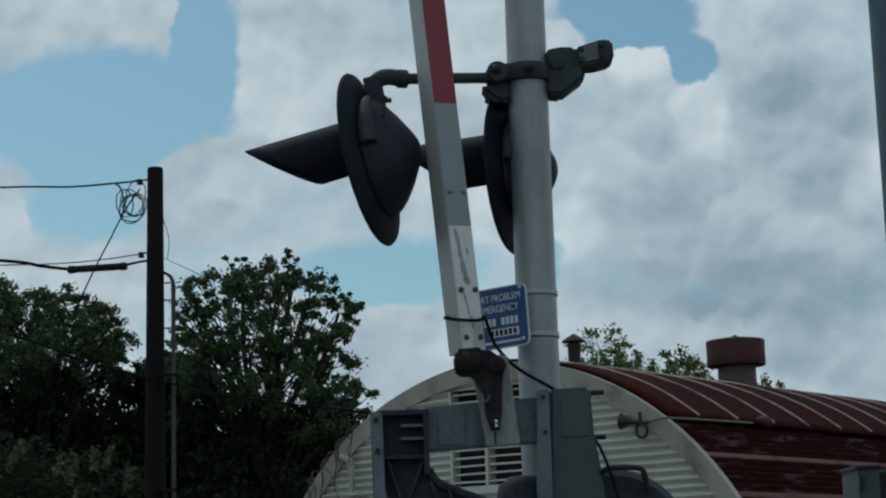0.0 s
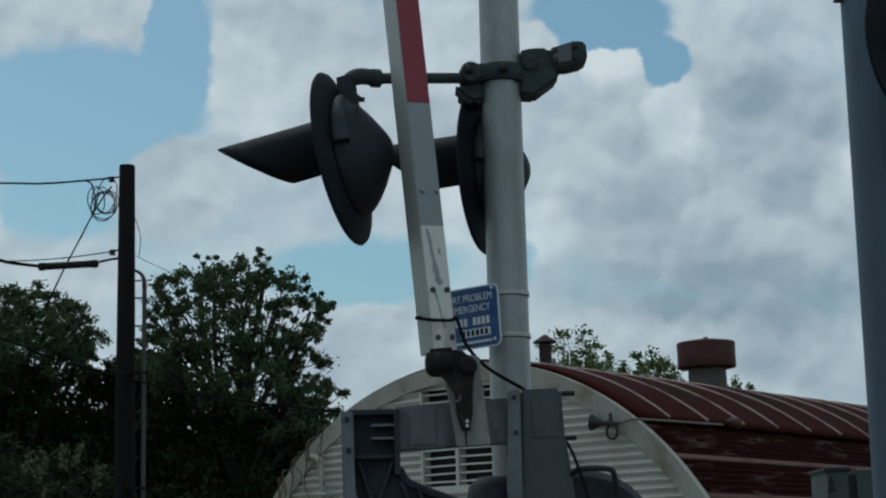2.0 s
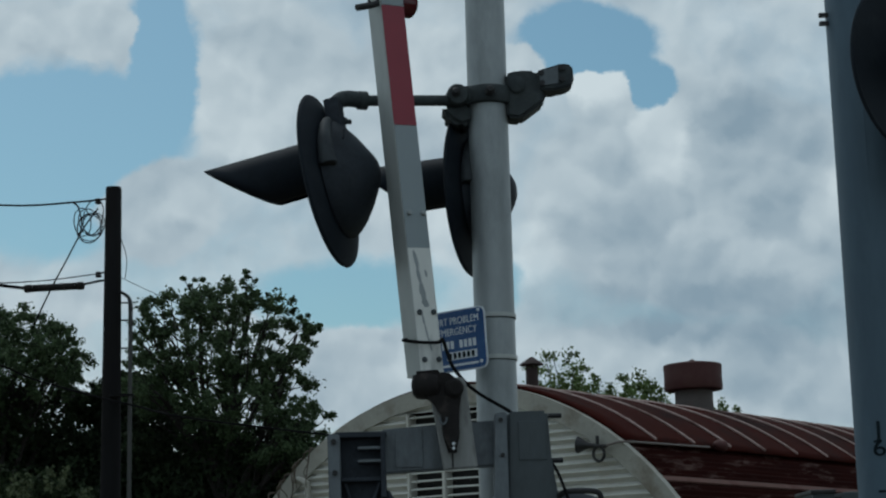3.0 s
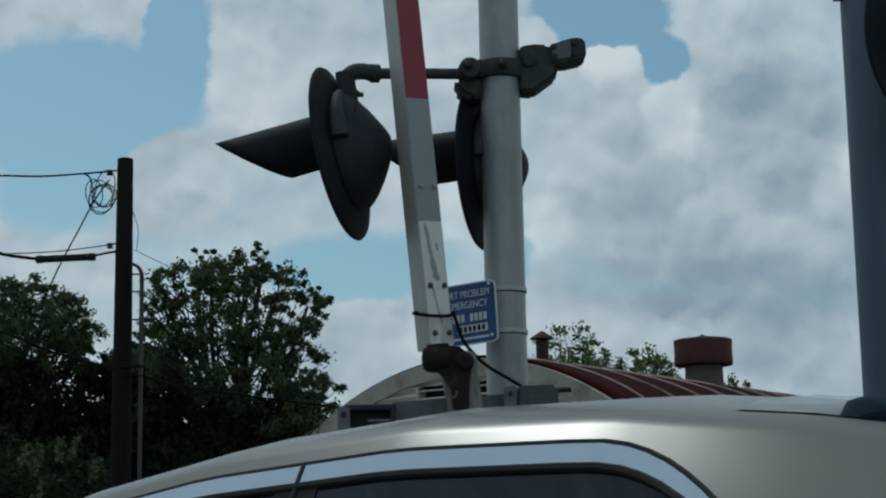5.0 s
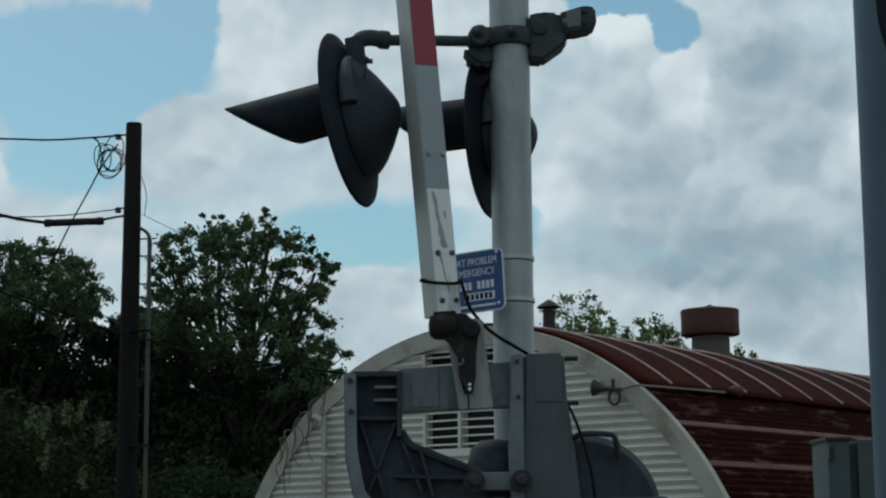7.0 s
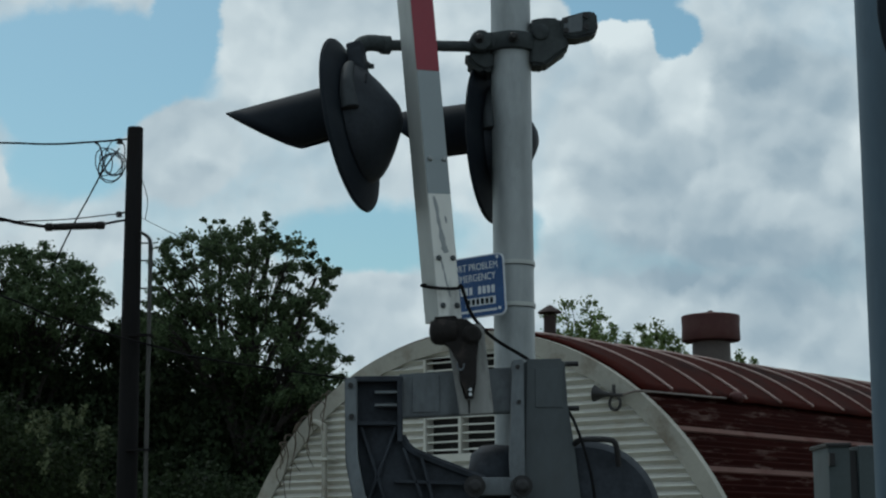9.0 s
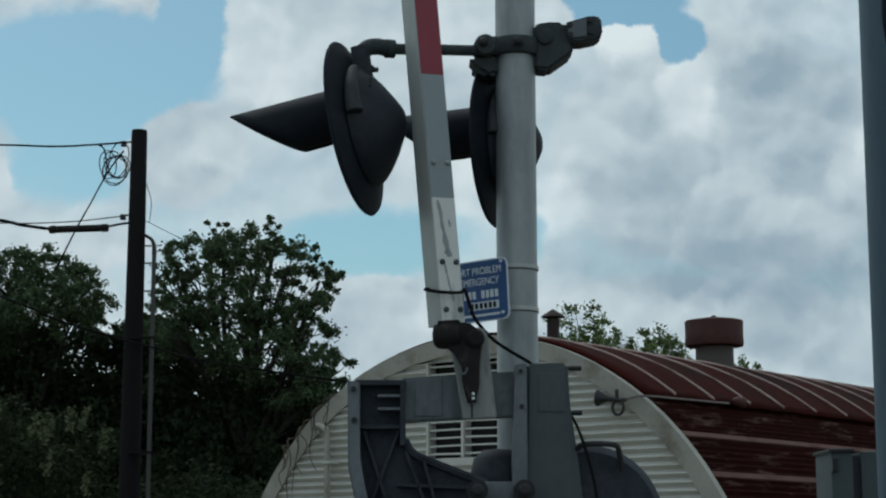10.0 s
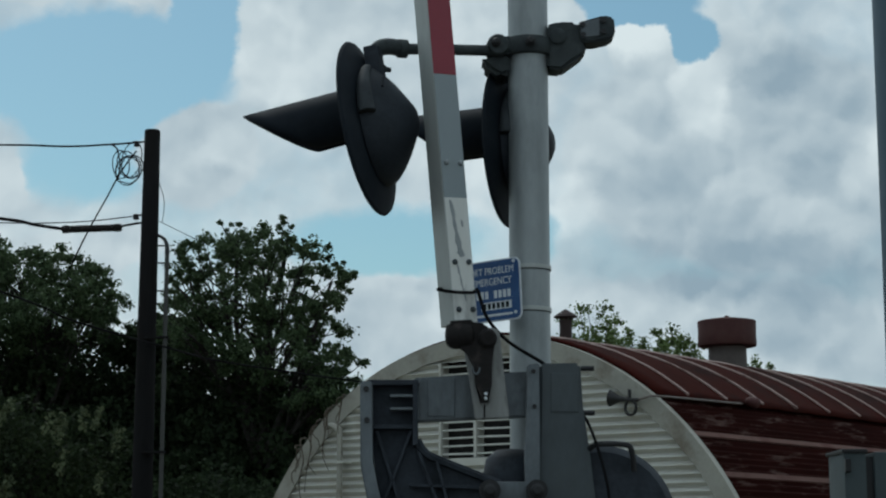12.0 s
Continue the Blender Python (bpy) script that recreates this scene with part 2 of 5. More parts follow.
M_ROOF = mat("rust_red_roof_paint", (0.036, 0.0072, 0.0052), 0.9, 0.0, 0.35, 1.6, 25, 0.15, (0.017, 0.0070, 0.0062), 0.5, 1.6, spec=0.04)
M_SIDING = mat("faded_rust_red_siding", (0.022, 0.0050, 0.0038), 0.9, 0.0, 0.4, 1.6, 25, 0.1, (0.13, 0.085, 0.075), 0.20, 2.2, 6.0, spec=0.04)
M_RIB = mat("bare_roof_seam", (0.30, 0.22, 0.20), 0.6, 0.1, 0.2, 4.0, 30, 0.05, (0.10, 0.05, 0.04), 0.35, 3.0)
M_RUST = mat("rusty_red_sheet", (0.055, 0.013, 0.012), 0.7, 0.1, 0.3, 5.0, 40, 0.15, (0.06, 0.022, 0.018), 0.45, 5.0)
M_VOID = mat("dark_interior", (0.008, 0.008, 0.008), 0.9, 0.0, 0.1, bump=0)
M_SOOT = mat("sooty_rust", (0.026, 0.014, 0.013), 0.8, 0.0, 0.4, 8.0, 40, 0.1)
M_LEVER = mat("greasy_lever_steel", (0.21, 0.215, 0.21), 0.6, 0.2, 0.4, 8.0, 60, 0.1, (0.03, 0.027, 0.025), 0.45, 7.0, 0.3)
M_NECK = mat("grey_brown_sheet", (0.085, 0.070, 0.065), 0.75, 0.0, 0.3, 5.0, 40, 0.1, (0.07, 0.03, 0.025), 0.4, 5.0)
M_CONDUIT = mat("brownish_conduit", (0.12, 0.10, 0.092), 0.6, 0.1, 0.25)
M_BARK = mat("bark", (0.024, 0.021, 0.018), 0.9, 0.0, 0.4, 5.0, 30, 0.6)
M_LEAF = leaf_mat("oak_leaves", (0.014, 0.024, 0.013), (0.088, 0.130, 0.064))
# oak green lowered far below real leaves: the canopy's shade as colour
M_LEAF4 = leaf_mat("shaded_thicket_leaves", (0.007, 0.0118, 0.0068), (0.034, 0.052, 0.025))
# shrub green with the thicket's shade already mixed in
M_LEAF2 = leaf_mat("shaded_shrub_leaves", (0.006, 0.010, 0.005), (0.032, 0.048, 0.021))
M_LEAF5 = leaf_mat("pale_tips", (0.030, 0.040, 0.022), (0.12, 0.145, 0.08))
M_LEAF3 = leaf_mat("far_leaves", (0.045, 0.065, 0.024), (0.16, 0.22, 0.085))
M_GRASS = mat("dry_grass_ground", (0.13, 0.12, 0.07), 0.95, 0.0, 0.4, 0.6, 12, 0.3, (0.20, 0.17, 0.12), 0.5, 0.3)
M_ASPHALT = mat("asphalt", (0.055, 0.055, 0.056), 0.9, 0.0, 0.25, 0.8, 60, 0.3, (0.075, 0.073, 0.07), 0.4, 0.5)
M_VINE = mat("dry_vine", (0.07, 0.055, 0.04), 0.9, 0.0, 0.3)
M_CARPAINT = mat("silver_beige_car_paint", (0.140, 0.143, 0.130), 0.27, 0.25, 0.05, 2.0, 300, 0.0)
M_CHROME = mat("chrome", (0.46, 0.54, 0.63), 0.12, 1.0, 0.02, bump=0)
M_CARGLASS = glass_mat("tinted_glass", (0.006, 0.012, 0.022))
M_TYRE = mat("tyre_rubber", (0.02, 0.02, 0.02), 0.85, 0.0, 0.2)


# ---------------------------------------------------------------- mesh helpers
def finish(name, bm, material, smooth=False):
    me = bpy.data.meshes.new(name)
    bmesh.ops.recalc_face_normals(bm, faces=bm.faces)
    bm.to_mesh(me)
    bm.free()
    if smooth:
        for p in me.polygons:
            p.use_smooth = True
        me.set_sharp_from_angle(angle=radians(38))
    me.materials.append(material)
    return me


def part(name, bm, material, parent=None, label="", smooth=False, at=None):
    ob = new(name, finish(name, bm, material, smooth))
    if parent is not None:
        ob.parent = parent
    if at is not None:
        ob.matrix_basis = at
    return tagged(ob, label)


def thing(name, label, category, m=None, group="", kind=""):
    ob = new(name)
    ob.empty_display_size = 0.1
    if m is not None:
        ob.matrix_basis = m
    return tagged(ob, label, category, group, kind)


def box(x0, x1, y0, y1, z0, z1, bevel=0.0, bm=None, m=None, seg=2):
    b2 = bmesh.new()
    bmesh.ops.create_cube(b2, size=1)
    for v in b2.verts:
        v.co = Vector(((x0 + x1) / 2 + v.co.x * (x1 - x0), (y0 + y1) / 2 + v.co.y * (y1 - y0), (z0 + z1) / 2 + v.co.z * (z1 - z0)))
    if bevel:
        bmesh.ops.bevel(b2, geom=b2.edges[:], offset=bevel, segments=seg, affect="EDGES", profile=0.7)
    if m is not None:
        bmesh.ops.transform(b2, matrix=m, verts=b2.verts)
    return join(bm, b2)


def join(bm, b2):
    if bm is None:
        return b2
    me = bpy.data.meshes.new("tmp")
    b2.to_mesh(me)
    b2.free()
    bm.from_mesh(me)
    bpy.data.meshes.remove(me)
    return bm


def lathe(profile, seg=32, bm=None, m=None, cap=True):
    """Turns (radius, height) rows round z."""
    b2 = bmesh.new()
    rings = []
    for r, h in profile:
        rings.append([b2.verts.new((r * math.cos(2 * math.pi * i / seg), r * math.sin(2 * math.pi * i / seg), h)) for i in range(seg)])
    for a, b in zip(rings, rings[1:]):
        for i in range(seg):
            b2.faces.new((a[i], a[(i + 1) % seg], b[(i + 1) % seg], b[i]))
    if cap:
        b2.faces.new(rings[0])
        b2.faces.new(rings[-1])
    if m is not None:
        bmesh.ops.transform(b2, matrix=m, verts=b2.verts)
    return join(bm, b2)


def tube(points, r, seg=10, bm=None, taper=None):
    """A round bar through the points."""
    b2 = bmesh.new()
    pts = [Vector(p) for p in points]
    rings = []
    side = None
    for i, p in enumerate(pts):
        d = (pts[min(i + 1, len(pts) - 1)] - pts[max(i - 1, 0)]).normalized()
        if side is None:
            side = d.orthogonal().normalized()
        side = (side - d * side.dot(d)).normalized()
        up = d.cross(side)
        rr = r if taper is None else r + (taper - r) * i / (len(pts) - 1)
        rings.append([b2.verts.new(p + rr * (math.cos(2 * math.pi * k / seg) * side + math.sin(2 * math.pi * k / seg) * up)) for k in range(seg)])
    for a, b in zip(rings, rings[1:]):
        for i in range(seg):
            b2.faces.new((a[i], a[(i + 1) % seg], b[(i + 1) % seg], b[i]))
    b2.faces.new(rings[0])
    b2.faces.new(rings[-1])
    return join(bm, b2)


def curve_pts(points, n=8):
    """A smooth line through the points."""
    P = [Vector(p) for p in points]
    out = []
    for i in range(len(P) - 1):
        a, b, c, d = P[max(i - 1, 0)], P[i], P[i + 1], P[min(i + 2, len(P) - 1)]
        for k in range(n):
            t = k / n
            out.append(0.5 * (2 * b + (c - a) * t + (2 * a - 5 * b + 4 * c - d) * t * t + (3 * b - a - 3 * c + d) * t ** 3))
    return out + [P[-1]]


def extrude(outline, y0, y1, bevel=0.0, bm=None, m=None):
    """An outline in x and z, given depth from y0 to y1."""
    b2 = bmesh.new()
    a = [b2.verts.new((x, y0, z)) for x, z in outline]
    b = [b2.verts.new((x, y1, z)) for x, z in outline]
    b2.faces.new(a)
    b2.faces.new(b[::-1])
    for i in range(len(a)):
        j = (i + 1) % len(a)
        b2.faces.new((a[i], b[i], b[j], a[j]))
    if bevel:
        bmesh.ops.bevel(b2, geom=b2.edges[:], offset=bevel, segments=2, affect="EDGES")
    if m is not None:
        bmesh.ops.transform(b2, matrix=m, verts=b2.verts)
    return join(bm, b2)


def bolt(r=0.012, h=0.012):
    return lathe([(r, 0), (r, h * 0.6), (r * 0.7, h)], 6)


def aim(place, way, up=(0, 0, 1)):
    """A pose whose z axis points along way."""
    z = Vector(way).normalized()
    x = Vector(up).cross(z).normalized()
    y = z.cross(x)
    return Matrix(((x.x, y.x, z.x, place[0]), (x.y, y.y, z.y, place[1]), (x.z, y.z, z.z, place[2]), (0, 0, 0, 1)))


def letters(name, text, size, material, parent, m, depth=0.001, wide=1.0, label=""):
    cu = bpy.data.curves.new(name, "FONT")
    cu.body, cu.size, cu.extrude, cu.align_x, cu.align_y = text, size, depth, "CENTER", "CENTER"
    tmp = bpy.data.objects.new(name, cu)
    scene.collection.objects.link(tmp)
    me = bpy.data.meshes.new_from_object(tmp.evaluated_get(bpy.context.evaluated_depsgraph_get()))
    bpy.data.objects.remove(tmp)
    me.materials.clear()
    me.materials.append(material)
    ob = new(name, me)
    ob.parent = parent
    ob.matrix_basis = m @ Matrix.Diagonal((wide, 1, 1, 1))
    return tagged(ob, label)


# ---------------------------------------------------------------- ground and road
def build_ground():
    bm = bmesh.new()
    bmesh.ops.create_grid(bm, x_segments=60, y_segments=60, size=1500)
    for v in bm.verts:
        d = v.co.length
        v.co.z = -0.03 if d < 120 else -0.03 + 0.002 * (d - 120) * (0.5 + 0.5 * noise.noise(v.co * 0.004)) * 0.2
    tagged(part("ground", bm, M_GRASS, None, "dry grass verge reaching to the horizon", True), category="ground", kind="structure")
    bm = bmesh.new()
    heading = Vector((-0.804, 0.595, 0))
    across = Vector((0.595, 0.804, 0))
    rows = []
    for k in range(-20, 21):
        c = Vector((0, 0, 0)) + heading * k * 4
        rows.append([bm.verts.new(c + across * s + Vector((0, 0, z))) for s, z in ((-5.2, -0.025), (-4.9, 0.0), (-1.5, 0.03), (1.6, 0.03), (3.9, 0.0), (4.2, -0.025))])
    for a, b in zip(rows, rows[1:]):
        for i in range(5):
            bm.faces.new((a[i], a[i + 1], b[i + 1], b[i]))
    tagged(part("road", bm, M_ASPHALT, None, "grey asphalt road leading over the crossing"), category="road", kind="structure")


build_ground()


# ---------------------------------------------------------------- rounded corrugated hut
HUT_R, HUT_ZC, HUT_LEN = 3.046, 0.121, 15.0
HUT = thing("quonset_hut", "half-round corrugated hut, cream end wall, rust-red roof", "building", pose(0.482, 16.2, 0, 0, 0, -40.16))
LV = (-0.471, 0.362, 2.10, 2.98)   # the louvred opening


def arc(r, deg, y):
    a = radians(deg)
    return Vector((r * math.sin(a), y, HUT_ZC + r * math.cos(a)))


def build_hut():
    # end wall of horizontally corrugated sheet
    bm = bmesh.new()
    pitch, r = 0.072, HUT_R - 0.02
    zs, z = [], 0.0
    while z < HUT_ZC + r - 0.01:
        zs.append(z)
        z += pitch / 8
    rows = []
    for z in zs:
        hw = math.sqrt(max(r * r - (z - HUT_ZC) ** 2, 0.0001))
        y = -0.025 * math.sin(2 * math.pi * z / pitch)
        rows.append([bm.verts.new((x, y, z)) for x in (-hw, max(-hw, LV[0]), min(hw, LV[1]), hw)])
    for (za, a), (zb, b) in zip(zip(zs, rows), zip(zs[1:], rows[1:])):
        for i in range(3):
            if i == 1 and LV[2] < (za + zb) / 2 < LV[3]:
                continue
            if (a[i].co - a[i + 1].co).length > 1e-4:
                bm.faces.new((a[i], a[i + 1], b[i + 1], b[i]))
    part("end_wall", bm, M_CREAM, HUT, "cream corrugated metal sheet", True)
    bm = bmesh.new()
    a = [bm.verts.new(arc(HUT_R, d, HUT_LEN - 0.02)) for d in range(-93, 94, 3)]
    bm.faces.new(a)
    part("rear_wall", bm, M_CREAM, HUT)
    # arched trim along the edge of the end wall
    bm = bmesh.new()
    prev = None
    for k in range(97):
        d = -93 + k * 186 / 96
        wob = 0.004 * math.sin(k * 1.7)
        ring = [bm.verts.new(arc(HUT_R - 0.125 + wob, d, -0.035)), bm.verts.new(arc(HUT_R + 0.035, d, -0.045)), bm.verts.new(arc(HUT_R + 0.035, d, 0.03)), bm.verts.new(arc(HUT_R - 0.125 + wob, d, -0.012))]
        if prev:
            for i in range(4):
                bm.faces.new((prev[i], prev[(i + 1) % 4], ring[(i + 1) % 4], ring[i]))
        prev = ring
    part("arched_trim", bm, M_TRIM, HUT, "flat cream edge trim, stained", True)
    # upper roof cover
    bm = bmesh.new()
    prev = None
    for k in range(41):
        d = -38 + 76 * k / 40
        ring = []
        for j in range(76):
            y = 0.03 + (HUT_LEN - 0.06) * j / 75
            ring.append(bm.verts.new(arc(HUT_R + 0.035 + 0.006 * math.sin(j * 2.1 + k * 0.3) * (1 if 0 < j < 75 else 0), d, y)))
        if prev:
            for j in range(75):
                bm.faces.new((prev[j], prev[j + 1], ring[j + 1], ring[j]))
        prev = ring
    ob = part("roof_cover", bm, M_ROOF, HUT, "rust-red painted sheet roof", True)
    so = ob.modifiers.new("thick", "SOLIDIFY")
    so.thickness, so.offset = 0.03, 1
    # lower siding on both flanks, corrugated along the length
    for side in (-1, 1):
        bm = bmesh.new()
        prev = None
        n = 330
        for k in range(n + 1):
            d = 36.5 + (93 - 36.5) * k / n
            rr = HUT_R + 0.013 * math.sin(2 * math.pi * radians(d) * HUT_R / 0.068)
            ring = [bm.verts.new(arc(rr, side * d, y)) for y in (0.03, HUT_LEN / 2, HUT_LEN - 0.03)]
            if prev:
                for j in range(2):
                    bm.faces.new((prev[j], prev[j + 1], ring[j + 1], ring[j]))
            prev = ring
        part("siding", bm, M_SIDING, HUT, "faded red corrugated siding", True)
        for d in (46.56, 54.93, 63.8, 73.5):
            bm = bmesh.new()
            prev = None
            for j in range(40):
                y = 0.03 + (HUT_LEN - 0.06) * j / 39
                ring = [bm.verts.new(arc(HUT_R + h, side * (d + e), y)) for e, h in ((-0.55, 0.008), (-0.5, 0.022), (0.45, 0.020), (0.55, 0.006))]
                if prev:
                    for i in range(3):
                        bm.faces.new((prev[i], prev[i + 1], ring[i + 1], ring[i]))
                prev = ring
            part("lap_strip", bm, M_SEAM, HUT, "pale lapped edge of the sheets")
    # standing ribs over the cover
    for k in range(22):
        y = 0.52 + 0.647 * k
        bm = tube([arc(HUT_R + 0.072, -37.4 + 74.8 * i / 24, y + 0.01 * math.sin(i)) for i in range(25)], 0.013, 6)
        part("roof_rib", bm, M_RIB, HUT, "pale worn standing seam", True)
    # louvre
    x0, x1, z0, z1 = LV
    bm = box(x0, x1, 0.10, 0.14, z0, z1)
    part("louvre_back", bm, M_VOID, HUT, "dark opening")
    xm = (x0 + x1) / 2
    for xa, xb, name in ((x0 - 0.012, x0 + 0.012, "louvre_jamb"), (xm - 0.014, xm + 0.014, "louvre_mullion"), (x1 - 0.012, x1 + 0.012, "louvre_jamb")):
        part(name, box(xa, xb, -0.02, 0.1, z0, z1, 0.003), M_CREAM, HUT)
    slat = None
    nsl = 12
    for c in range(2):
        for k in range(nsl):
            zc = z0 + (k + 0.5) * (z1 - z0) / nsl
            if slat is None:
                bm = box(-0.192, 0.192, -0.003, 0.003, -0.012, 0.012, 0.002, m=pose(0, 0, 0, -50, 0, 0))
                slat = finish("slat", bm, M_CREAM)
            ob = new("slat", slat)
            ob.parent = HUT
            ob.matrix_basis = pose((x0 + xm) / 2 if c == 0 else (xm + x1) / 2, 0.012, zc, random.uniform(-5, 5), random.uniform(-0.8, 0.8), 0)
    part("louvre_sill", box(x0 - 0.04, x1 + 0.04, -0.03, 0.0, z0 - 0.075, z0 - 0.005, 0.004), M_CREAM, HUT)


M_SEAM = mat("pale_lap_edge", (0.115, 0.060, 0.050), 0.75, 0.0, 0.25, 2.0, 30, 0.1, (0.08, 0.03, 0.025), 0.45, 3.0, spec=0.2)
build_hut()
HM = HUT.matrix_basis.copy()


def on_hut(name, label, category):
    return thing(name, label, category, HM.copy())


def build_hut_fittings():
    d = on_hut("downpipe", "pale metal pipe with an elbow on the hut's end wall", "pipe")
    part("pipe", tube(curve_pts([(-1.85, -0.07, 2.45), (-1.77, -0.09, 2.46), (-1.69, -0.09, 2.41), (-1.665, -0.09, 2.30), (-1.66, -0.09, 1.0), (-1.66, -0.09, 0.0)], 6), 0.028, 12), M_TRIM, d, "", True)
    for z in (2.1, 1.2):
        part("pipe_strap", box(-1.70, -1.58, -0.135, -0.005, z - 0.012, z + 0.012, 0.003), M_CREAM, d)
    v = on_hut("dry_vine", "dry leafless vine hanging over the hut's eave", "plant")
    rnd = random.Random(5)
    for k in range(11):
        x = -2.25 + 0.06 * k + rnd.uniform(-0.03, 0.03)
        zt = HUT_ZC + math.sqrt(HUT_R ** 2 - x * x) + 0.06
        pts = [(x - 0.10, 0.1, zt + 0.02)]
        n = rnd.randint(4, 6)
        ln = rnd.uniform(0.25, 0.62)
        for i in range(n):
            pts.append((x + rnd.uniform(-0.04, 0.04), -0.10 + rnd.uniform(-0.03, 0.02), zt - ln * i / (n - 1)))
        part("stem", tube(curve_pts(pts, 4), 0.008, 5, taper=0.004), M_VINE, v)
    f = on_hut("floodlight", "small dark floodlight on a bent conduit under the roof edge", "lamp")
    part("lamp_head", lathe([(0.020, -0.12), (0.026, -0.06), (0.042, -0.02), (0.072, 0.035), (0.067, 0.037), (0.03, 0.0)], 20, m=aim((1.545, -0.12, 2.54), (-0.92, -0.15, 0.10))), M_BOLT, f, "", True)
    part("junction_ring", tube([(1.70 + 0.055 * math.cos(a), -0.10, 2.455 + 0.062 * math.sin(a)) for a in [i * math.pi / 8 for i in range(17)]], 0.013, 8), M_BOLT, f, "", True)
    part("bracket", tube([(1.69, -0.10, 2.61), (1.69, -0.10, 2.54), (1.70, -0.10, 2.51)], 0.016, 8), M_BOLT, f)
    part("arm", tube([(1.62, -0.11, 2.535), (1.70, -0.10, 2.52), (1.78, -0.10, 2.518)], 0.016, 8), M_BOLT, f)
    e = HUT_R + 0.09
    part("conduit", tube([(1.74, -0.10, 2.505), (1.80, -0.10, 2.525), (1.90, -0.09, 2.545)] + [tuple(arc(e, 39.6 - 0.1 * i, -0.05 + 0.19 * i)) for i in range(8)], 0.010, 8), M_CONDUIT, f, "pale metal conduit", True)
    part("end_lamp", lathe([(0.015, -0.07), (0.04, -0.04), (0.055, 0.03), (0.035, 0.06)], 16, m=aim(tuple(arc(e + 0.03, 38.9, 1.45)), (0.5, 0.6, -0.2))), M_RUST, f, "", True)
    s = on_hut("stovepipe", "rusty stovepipe with a conical rain cap on the ridge", "chimney")
    part("pipe", lathe([(0.060, 2.95), (0.058, 3.375)], 18, m=pose(0.50, 0.645, 0)), M_SOOT, s, "", True)
    part("cap", lathe([(0.115, 3.40), (0.11, 3.41), (0.02, 3.47), (0.012, 3.475)], 18, m=pose(0.50, 0.645, 0)), M_SOOT, s, "", True)
    for a in (0, 120, 240):
        part("cap_strut", box(0.052, 0.06, -0.008, 0.008, 3.34, 3.41, m=pose(0.50, 0.645, 0, 0, 0, a)), M_SOOT, s)
    v = on_hut("roof_ventilator", "round rust-red roof ventilator on a grey-red stack", "ventilator")
    c = pose(0.50, 3.55, 0)
    part("vent_neck", lathe([(0.205, 2.9), (0.198, 3.42)], 28, m=c), M_NECK, v, "greyish-brown neck", True)
    part("drum", lathe([(0.20, 3.375), (0.300, 3.385), (0.308, 3.40), (0.304, 3.52), (0.308, 3.645), (0.298, 3.655), (0.08, 3.69), (0.02, 3.695)], 32, m=c), M_RUST, v, "rust-red drum", True)
    part("finial", lathe([(0.03, 3.688), (0.03, 3.705), (0.01, 3.715)], 10, m=c), M_RUST, v)


build_hut_fittings()


# ---------------------------------------------------------------- crossing signal mast
MX, MY = 0.362, 6.25
SIG = thing("crossing_mast", "galvanised round steel mast with a lamp crossarm", "signal mast", pose(MX, MY, -0.012))


